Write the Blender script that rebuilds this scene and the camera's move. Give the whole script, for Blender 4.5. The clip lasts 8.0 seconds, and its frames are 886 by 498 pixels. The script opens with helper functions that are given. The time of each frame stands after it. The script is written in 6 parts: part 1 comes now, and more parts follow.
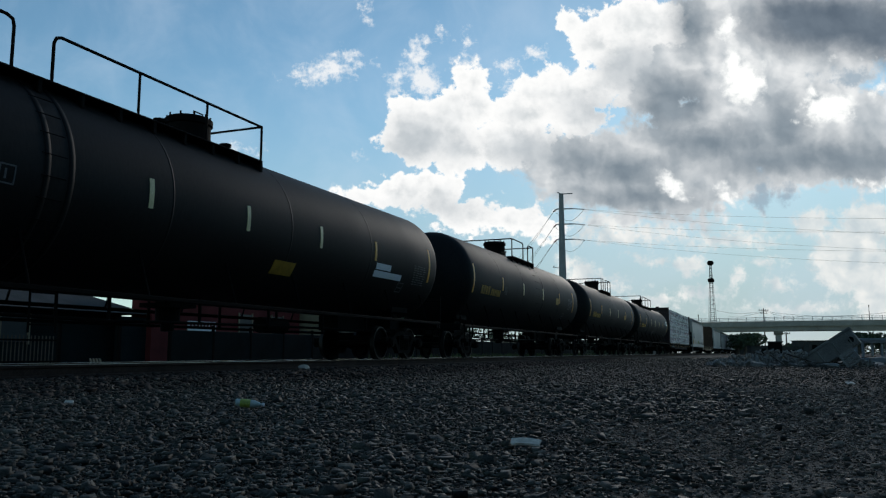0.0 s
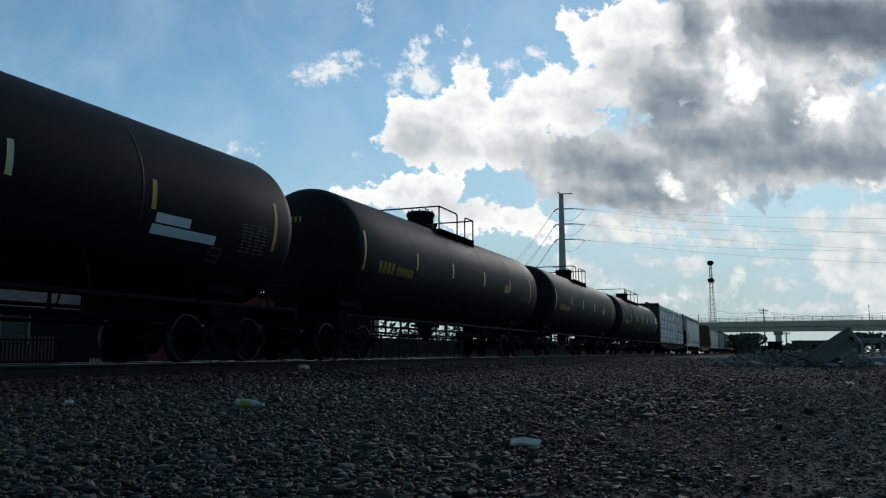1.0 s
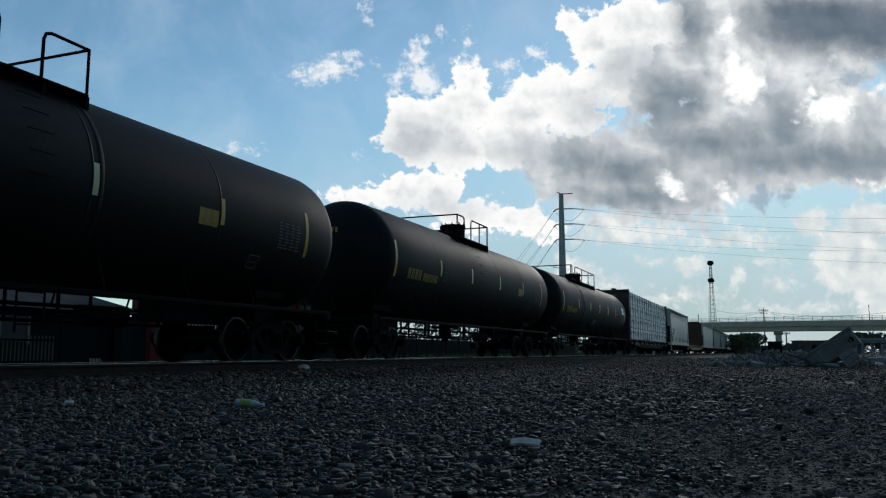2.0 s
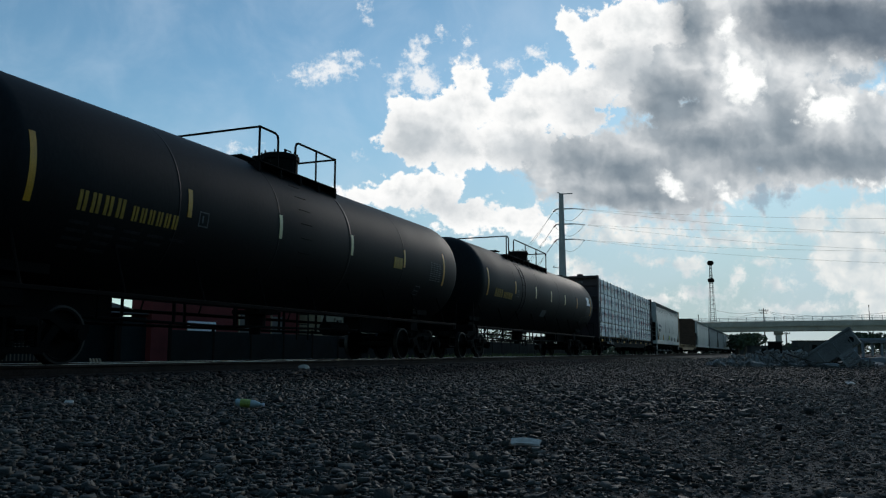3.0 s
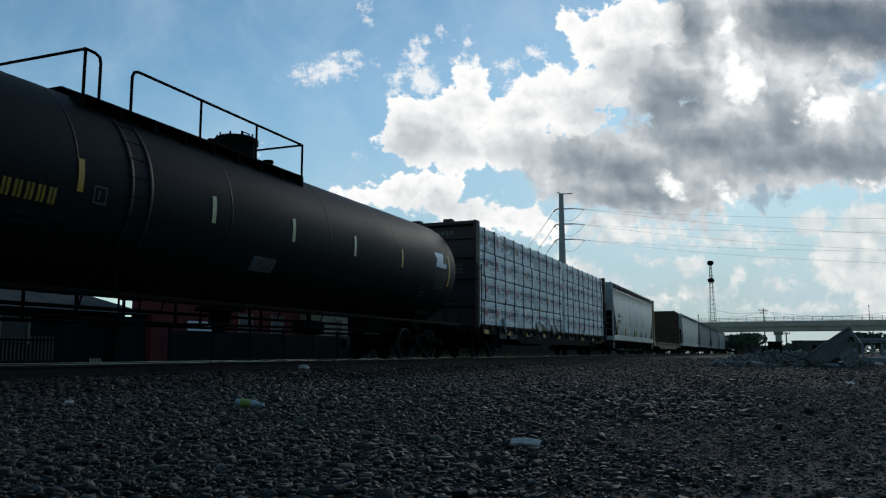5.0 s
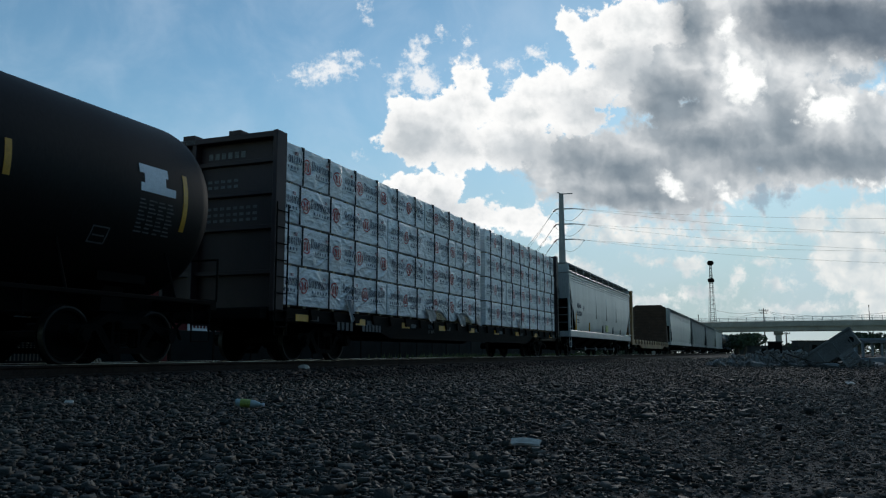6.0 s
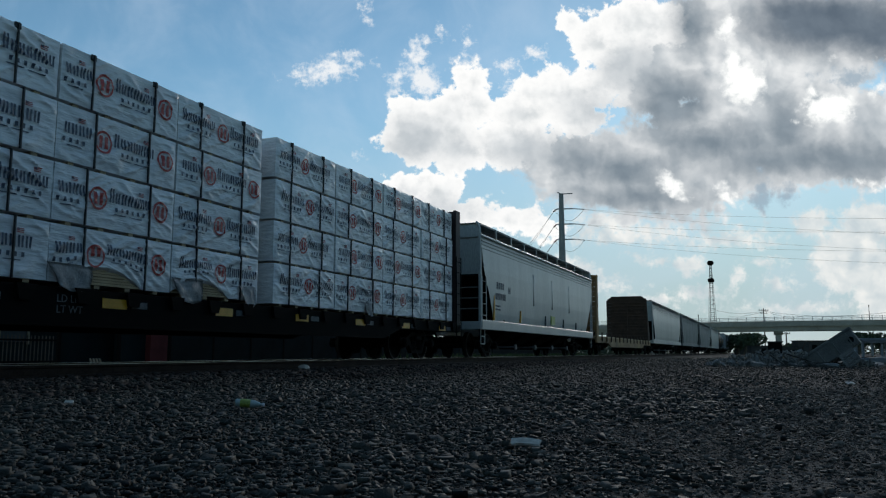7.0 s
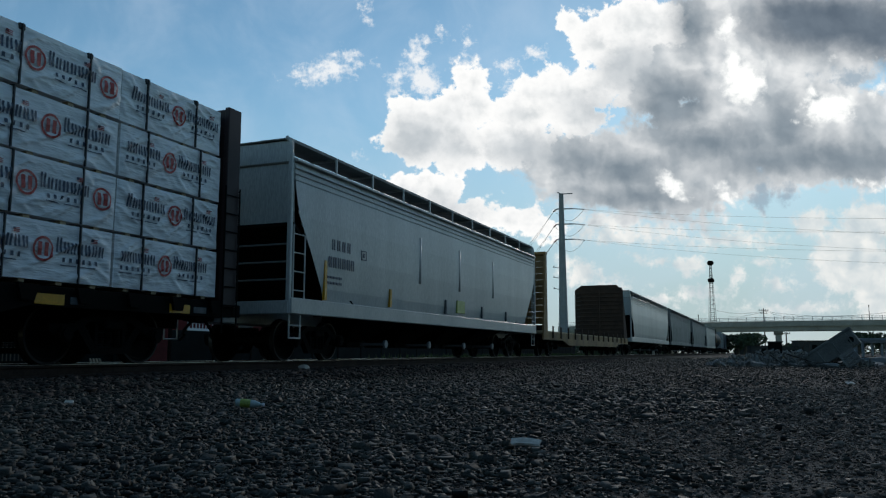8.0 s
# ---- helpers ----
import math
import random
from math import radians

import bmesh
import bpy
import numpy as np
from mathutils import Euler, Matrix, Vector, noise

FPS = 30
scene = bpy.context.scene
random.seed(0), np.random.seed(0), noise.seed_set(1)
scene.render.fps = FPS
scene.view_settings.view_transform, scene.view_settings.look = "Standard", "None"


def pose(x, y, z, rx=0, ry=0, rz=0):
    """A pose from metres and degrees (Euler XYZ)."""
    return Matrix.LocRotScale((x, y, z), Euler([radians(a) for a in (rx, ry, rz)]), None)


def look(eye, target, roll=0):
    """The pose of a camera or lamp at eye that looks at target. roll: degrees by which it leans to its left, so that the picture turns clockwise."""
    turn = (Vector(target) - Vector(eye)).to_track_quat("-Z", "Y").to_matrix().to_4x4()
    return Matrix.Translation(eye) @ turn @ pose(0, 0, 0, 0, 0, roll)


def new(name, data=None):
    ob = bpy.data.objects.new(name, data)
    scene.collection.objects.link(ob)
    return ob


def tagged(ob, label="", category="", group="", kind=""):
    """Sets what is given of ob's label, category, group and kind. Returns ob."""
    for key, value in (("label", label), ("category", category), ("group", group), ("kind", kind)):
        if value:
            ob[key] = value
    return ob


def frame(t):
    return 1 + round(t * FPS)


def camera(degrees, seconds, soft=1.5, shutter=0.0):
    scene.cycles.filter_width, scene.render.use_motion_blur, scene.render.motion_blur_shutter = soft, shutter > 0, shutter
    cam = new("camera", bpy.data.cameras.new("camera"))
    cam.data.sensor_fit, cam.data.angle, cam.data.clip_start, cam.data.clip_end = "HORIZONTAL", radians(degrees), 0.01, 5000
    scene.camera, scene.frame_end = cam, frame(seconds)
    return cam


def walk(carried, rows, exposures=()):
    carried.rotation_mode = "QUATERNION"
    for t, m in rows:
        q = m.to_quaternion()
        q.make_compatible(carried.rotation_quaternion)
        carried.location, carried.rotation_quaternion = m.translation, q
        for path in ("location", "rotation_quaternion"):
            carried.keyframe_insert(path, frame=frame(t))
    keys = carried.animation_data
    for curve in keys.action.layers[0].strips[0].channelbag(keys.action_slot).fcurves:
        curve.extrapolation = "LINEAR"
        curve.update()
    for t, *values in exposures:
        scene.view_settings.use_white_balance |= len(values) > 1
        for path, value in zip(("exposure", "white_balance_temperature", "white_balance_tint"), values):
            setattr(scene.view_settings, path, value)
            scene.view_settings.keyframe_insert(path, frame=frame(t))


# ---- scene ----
# ---- camera ----
EYE = Vector((0.0, 0.0, 0.169))
YAW, TILT = 0.3826, 0.1288
FWD = Vector((-math.sin(YAW) * math.cos(TILT), math.cos(YAW) * math.cos(TILT), math.sin(TILT)))
RIGHT = Vector((math.cos(YAW), math.sin(YAW), 0.0))
UP = RIGHT.cross(FWD)
cam = camera(57.99, 8.0, soft=1.25)
walk(cam, [(0.0, look(EYE, EYE + FWD * 10)), (8.0, look(EYE, EYE + FWD * 10))], exposures=[(0.0, 0.0), (8.0, 0.0)])

TRACK_X = -10.156      # centre line of the track; rail tops lie at z = 0
GROUND_Z = -0.31


# ---- world: hazy blue sky with backlit cumulus ----
SUN_DIR = (FWD + RIGHT * 0.372 + UP * 0.22).normalized()
world = bpy.data.worlds.new("world")
scene.world = world
world.use_nodes = True
WN, WL = world.node_tree.nodes, world.node_tree.links
WN.clear()


def wnode(kind, **settings):
    n = WN.new(kind)
    for k, v in settings.items():
        if k == "operation":
            n.operation = v
        elif k == "data_type":
            n.data_type = v
        elif k == "blend_type":
            n.blend_type = v
        elif k == "interpolation_type":
            n.interpolation_type = v
    return n


def plug(socket, value):
    if hasattr(value, "is_linked"):
        WL.new(value, socket)
    else:
        socket.default_value = value


def vmath(op, a, b=None):
    n = wnode("ShaderNodeVectorMath", operation=op)
    plug(n.inputs[0], a)
    if b is not None:
        plug(n.inputs[1], b)
    return n.outputs["Value"] if op in ("DOT_PRODUCT", "LENGTH") else n.outputs["Vector"]


def fmath(op, a, b=0.0, clamp=False, third=0.0):
    n = wnode("ShaderNodeMath", operation=op)
    plug(n.inputs[0], a)
    plug(n.inputs[1], b)
    plug(n.inputs[2], third)
    n.use_clamp = clamp
    return n.outputs[0]


def wramp(value, lo, hi, out_lo=0.0, out_hi=1.0):
    n = wnode("ShaderNodeMapRange", interpolation_type="SMOOTHSTEP")
    for i, v in enumerate((value, lo, hi, out_lo, out_hi)):
        plug(n.inputs[i], v)
    return n.outputs[0]


def wmix(fac, a, b):
    n = wnode("ShaderNodeMix", data_type="RGBA")
    plug(n.inputs[0], fac)
    plug(n.inputs[6], a)
    plug(n.inputs[7], b)
    return n.outputs[2]


def wnoise(vec, scale, detail=8.0, rough=0.6, distort=0.0):
    n = wnode("ShaderNodeTexNoise")
    plug(n.inputs["Vector"], vec)
    n.inputs["Scale"].default_value, n.inputs["Detail"].default_value = scale, detail
    n.inputs["Roughness"].default_value, n.inputs["Distortion"].default_value = rough, distort
    return n


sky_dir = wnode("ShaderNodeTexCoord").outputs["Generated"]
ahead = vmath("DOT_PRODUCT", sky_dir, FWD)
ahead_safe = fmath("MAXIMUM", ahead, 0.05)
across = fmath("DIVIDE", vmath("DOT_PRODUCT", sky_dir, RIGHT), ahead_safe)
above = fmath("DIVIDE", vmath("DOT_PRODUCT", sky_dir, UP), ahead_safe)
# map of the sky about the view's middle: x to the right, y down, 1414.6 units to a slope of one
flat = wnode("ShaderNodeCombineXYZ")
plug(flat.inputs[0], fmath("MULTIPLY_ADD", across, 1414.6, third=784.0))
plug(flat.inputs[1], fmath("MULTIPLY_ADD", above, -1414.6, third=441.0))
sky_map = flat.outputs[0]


def swirl(scale, reach, detail=5.0):
    n = wnoise(sky_map, scale, detail, 0.6)
    return vmath("MULTIPLY", vmath("SUBTRACT", n.outputs["Color"], (0.5, 0.5, 0.5)), (reach, reach, 0.0))


sky_pos = vmath("ADD", vmath("ADD", sky_map, swirl(0.006, 46.0)), swirl(0.022, 26.0))


def billow(scale, detail=5.0, pos=None):
    """Heaped lumps: rounded outwards, creased inwards."""
    n = wnoise(sky_map if pos is None else pos, scale, detail, 0.55).outputs["Fac"]
    return fmath("ABSOLUTE", fmath("MULTIPLY_ADD", n, 4.0, third=-2.0))


TURNED = {}


def depth(*blobs):
    """How deep a point lies inside a heap of ellipses (x, y, rx, ry, turn), in map units."""
    best = None
    for x, y, rx, ry, *turn in blobs:
        pos, centre = sky_pos, Vector((x, y, 0))
        if turn:
            spin = Matrix.Rotation(-radians(turn[0]), 3, "Z")
            if turn[0] not in TURNED:
                v = wnode("ShaderNodeVectorRotate")
                v.rotation_type = "Z_AXIS"
                plug(v.inputs["Vector"], sky_pos)
                v.inputs["Angle"].default_value = -radians(turn[0])
                TURNED[turn[0]] = v.outputs[0]
            pos, centre = TURNED[turn[0]], spin @ centre
        q = vmath("MULTIPLY", vmath("SUBTRACT", pos, centre), (1 / rx, 1 / ry, 0))
        s = min(rx, ry)
        f = fmath("MULTIPLY_ADD", vmath("LENGTH", q), -s, third=s)
        best = f if best is None else fmath("MAXIMUM", best, f)
    return best


def plus(*terms):
    total = terms[0]
    for t in terms[1:]:
        total = fmath("ADD", total, t)
    return total


def times_(a, b):
    return fmath("MULTIPLY", a, b)


fine = wnoise(sky_map, 0.05, 8.0, 0.68).outputs["Fac"]
broad = wnoise(sky_map, 0.006, 8.0, 0.58, 0.4).outputs["Fac"]
lumps_big, lumps_small = billow(0.013), billow(0.036)
edge = plus(fmath("MULTIPLY_ADD", lumps_big, 26.0, third=-12.0), fmath("MULTIPLY_ADD", lumps_small, 11.0, third=-5.0), fmath("MULTIPLY_ADD", fine, 30.0, third=-15.0))
ragged = plus(fmath("MULTIPLY_ADD", fine, 75.0, third=-38.0), fmath("MULTIPLY_ADD", lumps_small, 12.0, third=-6.0))
drift = plus(fmath("MULTIPLY_ADD", broad, 130.0, third=-65.0), fmath("MULTIPLY_ADD", fine, 30.0, third=-15.0))

# relief: lumps are lit from the side where the sun stands
ground_h = wnoise(sky_pos, 0.015, 3.5, 0.48).outputs["Fac"]
ground_h2 = wnoise(vmath("ADD", sky_pos, (12.0, -10.0, 0.0)), 0.015, 3.5, 0.48).outputs["Fac"]
relief = fmath("MULTIPLY_ADD", fmath("SUBTRACT", ground_h, ground_h2), 2.8, third=0.5, clamp=True)

# heaped white clouds
heaps = depth((752, 240, 66, 58), (712, 230, 36, 44), (795, 215, 55, 62), (838, 148, 30, 36), (846, 190, 28, 46), (812, 270, 62, 42), (722, 190, 38, 26),
              (990, 170, 95, 42), (925, 205, 58, 40), (1062, 158, 52, 36), (1052, 76, 46, 44), (1012, 42, 24, 22), (1130, 40, 95, 50), (900, 250, 80, 50), (1012, 212, 60, 34), (1100, 95, 56, 50),
              (640, 346, 56, 18), (722, 345, 78, 32), (772, 348, 48, 38), (832, 384, 66, 28), (905, 394, 66, 24), (958, 402, 40, 16))
heap_in = plus(heaps, edge, 11.0)
heap_mask = wramp(heap_in, -3.0, 6.0)
# small loose puffs and shreds
puff_in = fmath("ADD", depth((580, 124, 66, 19, -8), (545, 134, 34, 14), (618, 108, 34, 15), (648, 20, 11, 24), (902, 120, 20, 14), (946, 97, 17, 17), (777, 60, 9, 16),
                             (826, 74, 9, 14), (736, 96, 22, 36, 12), (752, 140, 30, 34), (702, 146, 18, 26), (822, 112, 24, 18), (640, 270, 9, 9), (415, 265, 30, 10),
                             (912, 160, 20, 14)), ragged)
puff_mask = wramp(puff_in, -8.0, 18.0, 0.0, 0.94)
# the wide grey bank
bank_in = fmath("ADD", depth((960, 275, 85, 46), (1050, 300, 130, 78), (1180, 300, 160, 92), (1350, 250, 230, 100), (1500, 240, 160, 96), (1320, 90, 260, 120), (1160, 110, 90, 110),
                             (1480, 50, 220, 70), (1420, 150, 110, 90), (1180, 388, 150, 18)), fmath("ADD", edge, 8.0))
bank_mask = wramp(bank_in, -6.0, 16.0)
deep_mask = wramp(fmath("ADD", depth((1490, 40, 165, 52), (1405, 22, 70, 34), (1560, 60, 120, 52)), times_(drift, 0.35)), -30.0, 34.0)
gloom_mask = wramp(fmath("ADD", depth((1226, 34, 34, 56), (1192, 188, 66, 58), (1250, 258, 130, 42), (1110, 300, 105, 44), (1130, 348, 115, 30), (1370, 284, 160, 34),
                                      (1510, 286, 120, 36), (1040, 288, 66, 36), (1395, 225, 40, 50)), times_(drift, 0.38)), -32.0, 40.0)
grey_mask = wramp(fmath("ADD", depth((735, 245, 62, 42), (800, 262, 46, 30), (945, 272, 70, 30), (770, 372, 90, 16), (1060, 200, 60, 26), (1360, 200, 50, 70), (1480, 380, 130, 36),
                                     (1130, 130, 60, 50), (1548, 215, 40, 40)), times_(drift, 0.6)), -24.0, 30.0)
window_mask = wramp(fmath("ADD", depth((1500, 138, 66, 20), (1350, 345, 30, 34), (1395, 345, 30, 26)), edge), -8.0, 12.0)
glare_in = fmath("ADD", depth((1314, 150, 52, 54), (1298, 108, 32, 44), (1286, 56, 32, 34), (1345, 112, 44, 14), (1472, 198, 66, 40), (1440, 176, 22, 22), (1502, 184, 32, 26), (1548, 152, 26, 22),
                              (1182, 322, 60, 21, 40), (1292, 352, 50, 19, 40), (1268, 328, 24, 12, 30), (1490, 104, 100, 10), (1515, 318, 86, 11), (1560, 330, 40, 12),
                              (1290, 232, 14, 10)), edge)
glare_mask = wramp(glare_in, -5.0, 16.0)
# thin low clouds near the horizon
low_in = fmath("ADD", depth((1500, 465, 66, 60), (1540, 400, 60, 44), (1560, 510, 60, 62), (1440, 400, 36, 28), (1285, 424, 84, 14), (1335, 432, 40, 11), (1030, 488, 36, 20),
                            (1002, 472, 20, 18), (1082, 502, 34, 10), (1160, 461, 26, 7), (1298, 500, 12, 34, 25), (1230, 522, 44, 14), (1110, 416, 110, 20), (1085, 394, 64, 20),
                            (1420, 545, 110, 10), (1220, 470, 26, 20), (1150, 530, 60, 12), (1380, 500, 30, 12), (1350, 465, 26, 10)), times_(ragged, 0.8))
low_mask = wramp(low_in, -11.0, 11.0, 0.0, 0.95)

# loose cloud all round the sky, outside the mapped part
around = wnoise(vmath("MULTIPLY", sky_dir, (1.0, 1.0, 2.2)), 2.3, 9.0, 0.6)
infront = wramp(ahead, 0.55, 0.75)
loose = fmath("MULTIPLY", wramp(around.outputs["Fac"], 0.60, 0.78), fmath("SUBTRACT", 1.0, infront))

nishita = wnode("ShaderNodeTexSky")
nishita.sky_type, nishita.sun_disc = "NISHITA", False
nishita.sun_elevation = math.asin(SUN_DIR.z)
nishita.sun_rotation = math.atan2(SUN_DIR.x, SUN_DIR.y)
nishita.air_density, nishita.dust_density, nishita.ozone_density = 1.0, 0.1, 2.5
SKY_GAIN = 0.115
sky_blue = vmath("MULTIPLY", nishita.outputs[0], (SKY_GAIN * 0.82, SKY_GAIN * 1.0, SKY_GAIN * 0.95))
# thin haze low towards the sun
elev = wnode("ShaderNodeSeparateXYZ")
plug(elev.inputs[0], sky_dir)
sunward = wramp(vmath("DOT_PRODUCT", sky_dir, SUN_DIR), 0.55, 0.95)
haze = fmath("MULTIPLY", wramp(elev.outputs[2], 0.36, 0.02, 0.0, 0.9), sunward)
sky_col = wmix(haze, sky_blue, (0.36, 0.465, 0.535, 1))
veil = fmath("MULTIPLY", wramp(broad, 0.35, 0.75, 0.0, 0.25), infront)
sky_col = wmix(veil, sky_col, (0.62, 0.74, 0.88, 1))


def over(under, mask, colour):
    return wmix(fmath("MULTIPLY", mask, infront), under, colour)


# thin rims shine, thick cores go grey
heap_col = wmix(wramp(heap_in, 6.0, 46.0, 0.0, 0.75), (1.0, 1.0, 0.99, 1), wmix(relief, (0.50, 0.55, 0.58, 1), (0.98, 0.99, 0.99, 1)))
bank_col = wmix(relief, (0.46, 0.51, 0.55, 1), (0.92, 0.93, 0.93, 1))
sky_col = over(sky_col, low_mask, wmix(relief, (0.55, 0.63, 0.67, 1), (0.92, 0.92, 0.89, 1)))
sky_col = over(sky_col, puff_mask, (0.90, 0.92, 0.94, 1))
sky_col = over(sky_col, bank_mask, bank_col)
sky_col = over(sky_col, heap_mask, heap_col)
sky_col = over(sky_col, times_(grey_mask, times_(fmath("MAXIMUM", heap_mask, bank_mask), 0.78)), wmix(relief, (0.40, 0.455, 0.50, 1), (0.60, 0.64, 0.67, 1)))
sky_col = over(sky_col, times_(gloom_mask, times_(fmath("MAXIMUM", bank_mask, heap_mask), 0.95)), wmix(relief, (0.17, 0.22, 0.268, 1), (0.25, 0.305, 0.355, 1)))
sky_col = over(sky_col, deep_mask, wmix(relief, (0.112, 0.148, 0.192, 1), (0.17, 0.213, 0.262, 1)))
sky_col = over(sky_col, times_(window_mask, 0.8), (0.32, 0.42, 0.51, 1))
sky_col = over(sky_col, glare_mask, wmix(wramp(glare_in, 0.0, 30.0, 0.35, 1.0), (0.80, 0.83, 0.84, 1), (1.15, 1.15, 1.12, 1)))
final_sky = wmix(fmath("MULTIPLY", loose, 0.8), sky_col, (0.62, 0.67, 0.71, 1))
backing = wnode("ShaderNodeBackground")
plug(backing.inputs[0], final_sky)
backing.inputs[1].default_value = 1.0
world_out = wnode("ShaderNodeOutputWorld")
WL.new(backing.outputs[0], world_out.inputs[0])

sun = new("sun", bpy.data.lights.new("sun", "SUN"))
sun.data.energy, sun.data.angle, sun.data.color = 0.5, radians(12), (1.0, 0.95, 0.88)
sun.matrix_world = look(SUN_DIR * 50, (0, 0, 0))


# ---- materials ----
def mat(name, col, rough=0.6, metal=0.0, col2=None, scale=3.0, grain=60.0, amount=0.5, bump=0.15, spread=0.0, stretch=(1, 1, 1), spec=0.5, island=False):
    """A surface with broad stains, fine grain and relief; spread varies it from object to object."""
    m = bpy.data.materials.new(name)
    m.use_nodes = True
    nt = m.node_tree
    nd, lk = nt.nodes, nt.links
    b = nd["Principled BSDF"]
    tc = nd.new("ShaderNodeTexCoord")
    mp = nd.new("ShaderNodeMapping")
    mp.inputs["Scale"].default_value = stretch
    lk.new(tc.outputs["Object"], mp.inputs[0])
    big = nd.new("ShaderNodeTexNoise")
    big.inputs["Scale"].default_value, big.inputs["Detail"].default_value, big.inputs["Roughness"].default_value = scale, 6, 0.65
    lk.new(mp.outputs[0], big.inputs["Vector"])
    small = nd.new("ShaderNodeTexNoise")
    small.inputs["Scale"].default_value, small.inputs["Detail"].default_value = grain, 4
    lk.new(mp.outputs[0], small.inputs["Vector"])
    c2 = col2 or tuple(c * 0.45 for c in col)
    mx = nd.new("ShaderNodeMix")
    mx.data_type = "RGBA"
    mx.inputs[6].default_value, mx.inputs[7].default_value = (*col, 1), (*c2, 1)
    rg = nd.new("ShaderNodeMapRange")
    rg.inputs[1].default_value, rg.inputs[2].default_value, rg.inputs[4].default_value = 0.38, 0.72, amount
    lk.new(big.outputs[0], rg.inputs[0])
    lk.new(rg.outputs[0], mx.inputs[0])
    mg = nd.new("ShaderNodeMapRange")
    mg.inputs[1].default_value, mg.inputs[2].default_value = 0.3, 0.7
    mg.inputs[3].default_value, mg.inputs[4].default_value = 1 - amount * 0.35, 1 + amount * 0.35
    lk.new(small.outputs[0], mg.inputs[0])
    sc = nd.new("ShaderNodeVectorMath")
    sc.operation = "SCALE"
    lk.new(mx.outputs[2], sc.inputs[0])
    lk.new(mg.outputs[0], sc.inputs["Scale"])
    outc = sc.outputs[0]
    if spread or island:
        info = nd.new("ShaderNodeNewGeometry" if island else "ShaderNodeObjectInfo")
        rr = nd.new("ShaderNodeMapRange")
        rr.inputs[3].default_value, rr.inputs[4].default_value = 1 - spread, 1 + spread
        lk.new(info.outputs["Random Per Island" if island else "Random"], rr.inputs[0])
        s2 = nd.new("ShaderNodeVectorMath")
        s2.operation = "SCALE"
        lk.new(outc, s2.inputs[0])
        lk.new(rr.outputs[0], s2.inputs["Scale"])
        outc = s2.outputs[0]
    lk.new(outc, b.inputs["Base Color"])
    b.inputs["Metallic"].default_value = metal
    b.inputs["Specular IOR Level"].default_value = spec
    ro = nd.new("ShaderNodeMapRange")
    ro.inputs[3].default_value, ro.inputs[4].default_value = max(0.05, rough - 0.12), min(1, rough + 0.12)
    lk.new(big.outputs[0], ro.inputs[0])
    lk.new(ro.outputs[0], b.inputs["Roughness"])
    if bump:
        bp = nd.new("ShaderNodeBump")
        bp.inputs["Strength"].default_value, bp.inputs["Distance"].default_value = bump, 0.02
        lk.new(small.outputs[0], bp.inputs["Height"])
        lk.new(bp.outputs[0], b.inputs["Normal"])
    return m


TANK = mat("tank_paint", (0.0042, 0.0046, 0.0046), 0.58, 0.0, (0.010, 0.0095, 0.0088), 0.5, 25, 0.9, 0.06, stretch=(1, 1, 0.35), spec=0.13)
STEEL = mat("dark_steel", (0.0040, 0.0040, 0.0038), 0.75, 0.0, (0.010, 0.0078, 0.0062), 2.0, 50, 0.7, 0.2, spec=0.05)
TREAD = mat("worn_wheel_steel", (0.035, 0.033, 0.032), 0.5, 0.8, (0.015, 0.012, 0.01), 5, 60, 0.6, 0.1)
RUST = mat("rusted_steel", (0.06, 0.035, 0.024), 0.85, 0.0, (0.03, 0.02, 0.016), 2.5, 40, 0.8, 0.3, spec=0.2)
RAILTOP = mat("polished_rail_head", (0.62, 0.61, 0.59), 0.28, 1.0, (0.4, 0.38, 0.36), 1.5, 80, 0.5, 0.05, stretch=(1, 0.05, 1))
YELLOW = mat("yellow_reflector", (0.66, 0.30, 0.008), 0.4, 0, (0.32, 0.14, 0.01), 4, 60, 0.5, 0.05)
CREAM = mat("yellow_reflector_sheen", (0.74, 0.60, 0.30), 0.4, 0, (0.42, 0.33, 0.16), 4, 60, 0.5, 0.05)
STENCIL = mat("yellow_stencil_paint", (0.42, 0.225, 0.012), 0.6, 0, (0.16, 0.09, 0.01), 6, 90, 0.8, 0.05)
WHITE = mat("white_plate", (0.72, 0.73, 0.74), 0.45, 0, (0.45, 0.45, 0.45), 3, 50, 0.4, 0.05)
FAINT = mat("faded_white_stencil", (0.12, 0.12, 0.12), 0.7, 0, (0.03, 0.03, 0.03), 8, 70, 0.8, 0.05)
DIM = mat("worn_grey_stencil", (0.03, 0.03, 0.029), 0.7, 0, (0.012, 0.012, 0.012), 8, 70, 0.8, 0.05, spec=0.1)
WRAP = mat("white_lumber_wrap", (0.86, 0.80, 0.765), 0.36, 0, (0.64, 0.595, 0.57), 1.3, 4.2, 0.45, 0.75, spread=0.05)
_map = WRAP.node_tree.nodes["Mapping"]          # slanting creases
WRAP.node_tree.nodes["Bump"].inputs["Distance"].default_value = 0.045
_map.inputs["Rotation"].default_value, _map.inputs["Scale"].default_value = (radians(42), 0, 0), (1.0, 0.45, 2.4)
SHEET = mat("grey_torn_wrap", (0.50, 0.48, 0.46), 0.4, 0, (0.24, 0.23, 0.225), 3, 30, 0.6, 0.3)
PRINT = mat("dark_blue_print", (0.045, 0.055, 0.085), 0.5, 0, (0.08, 0.09, 0.12), 5, 60, 0.6, 0.05)
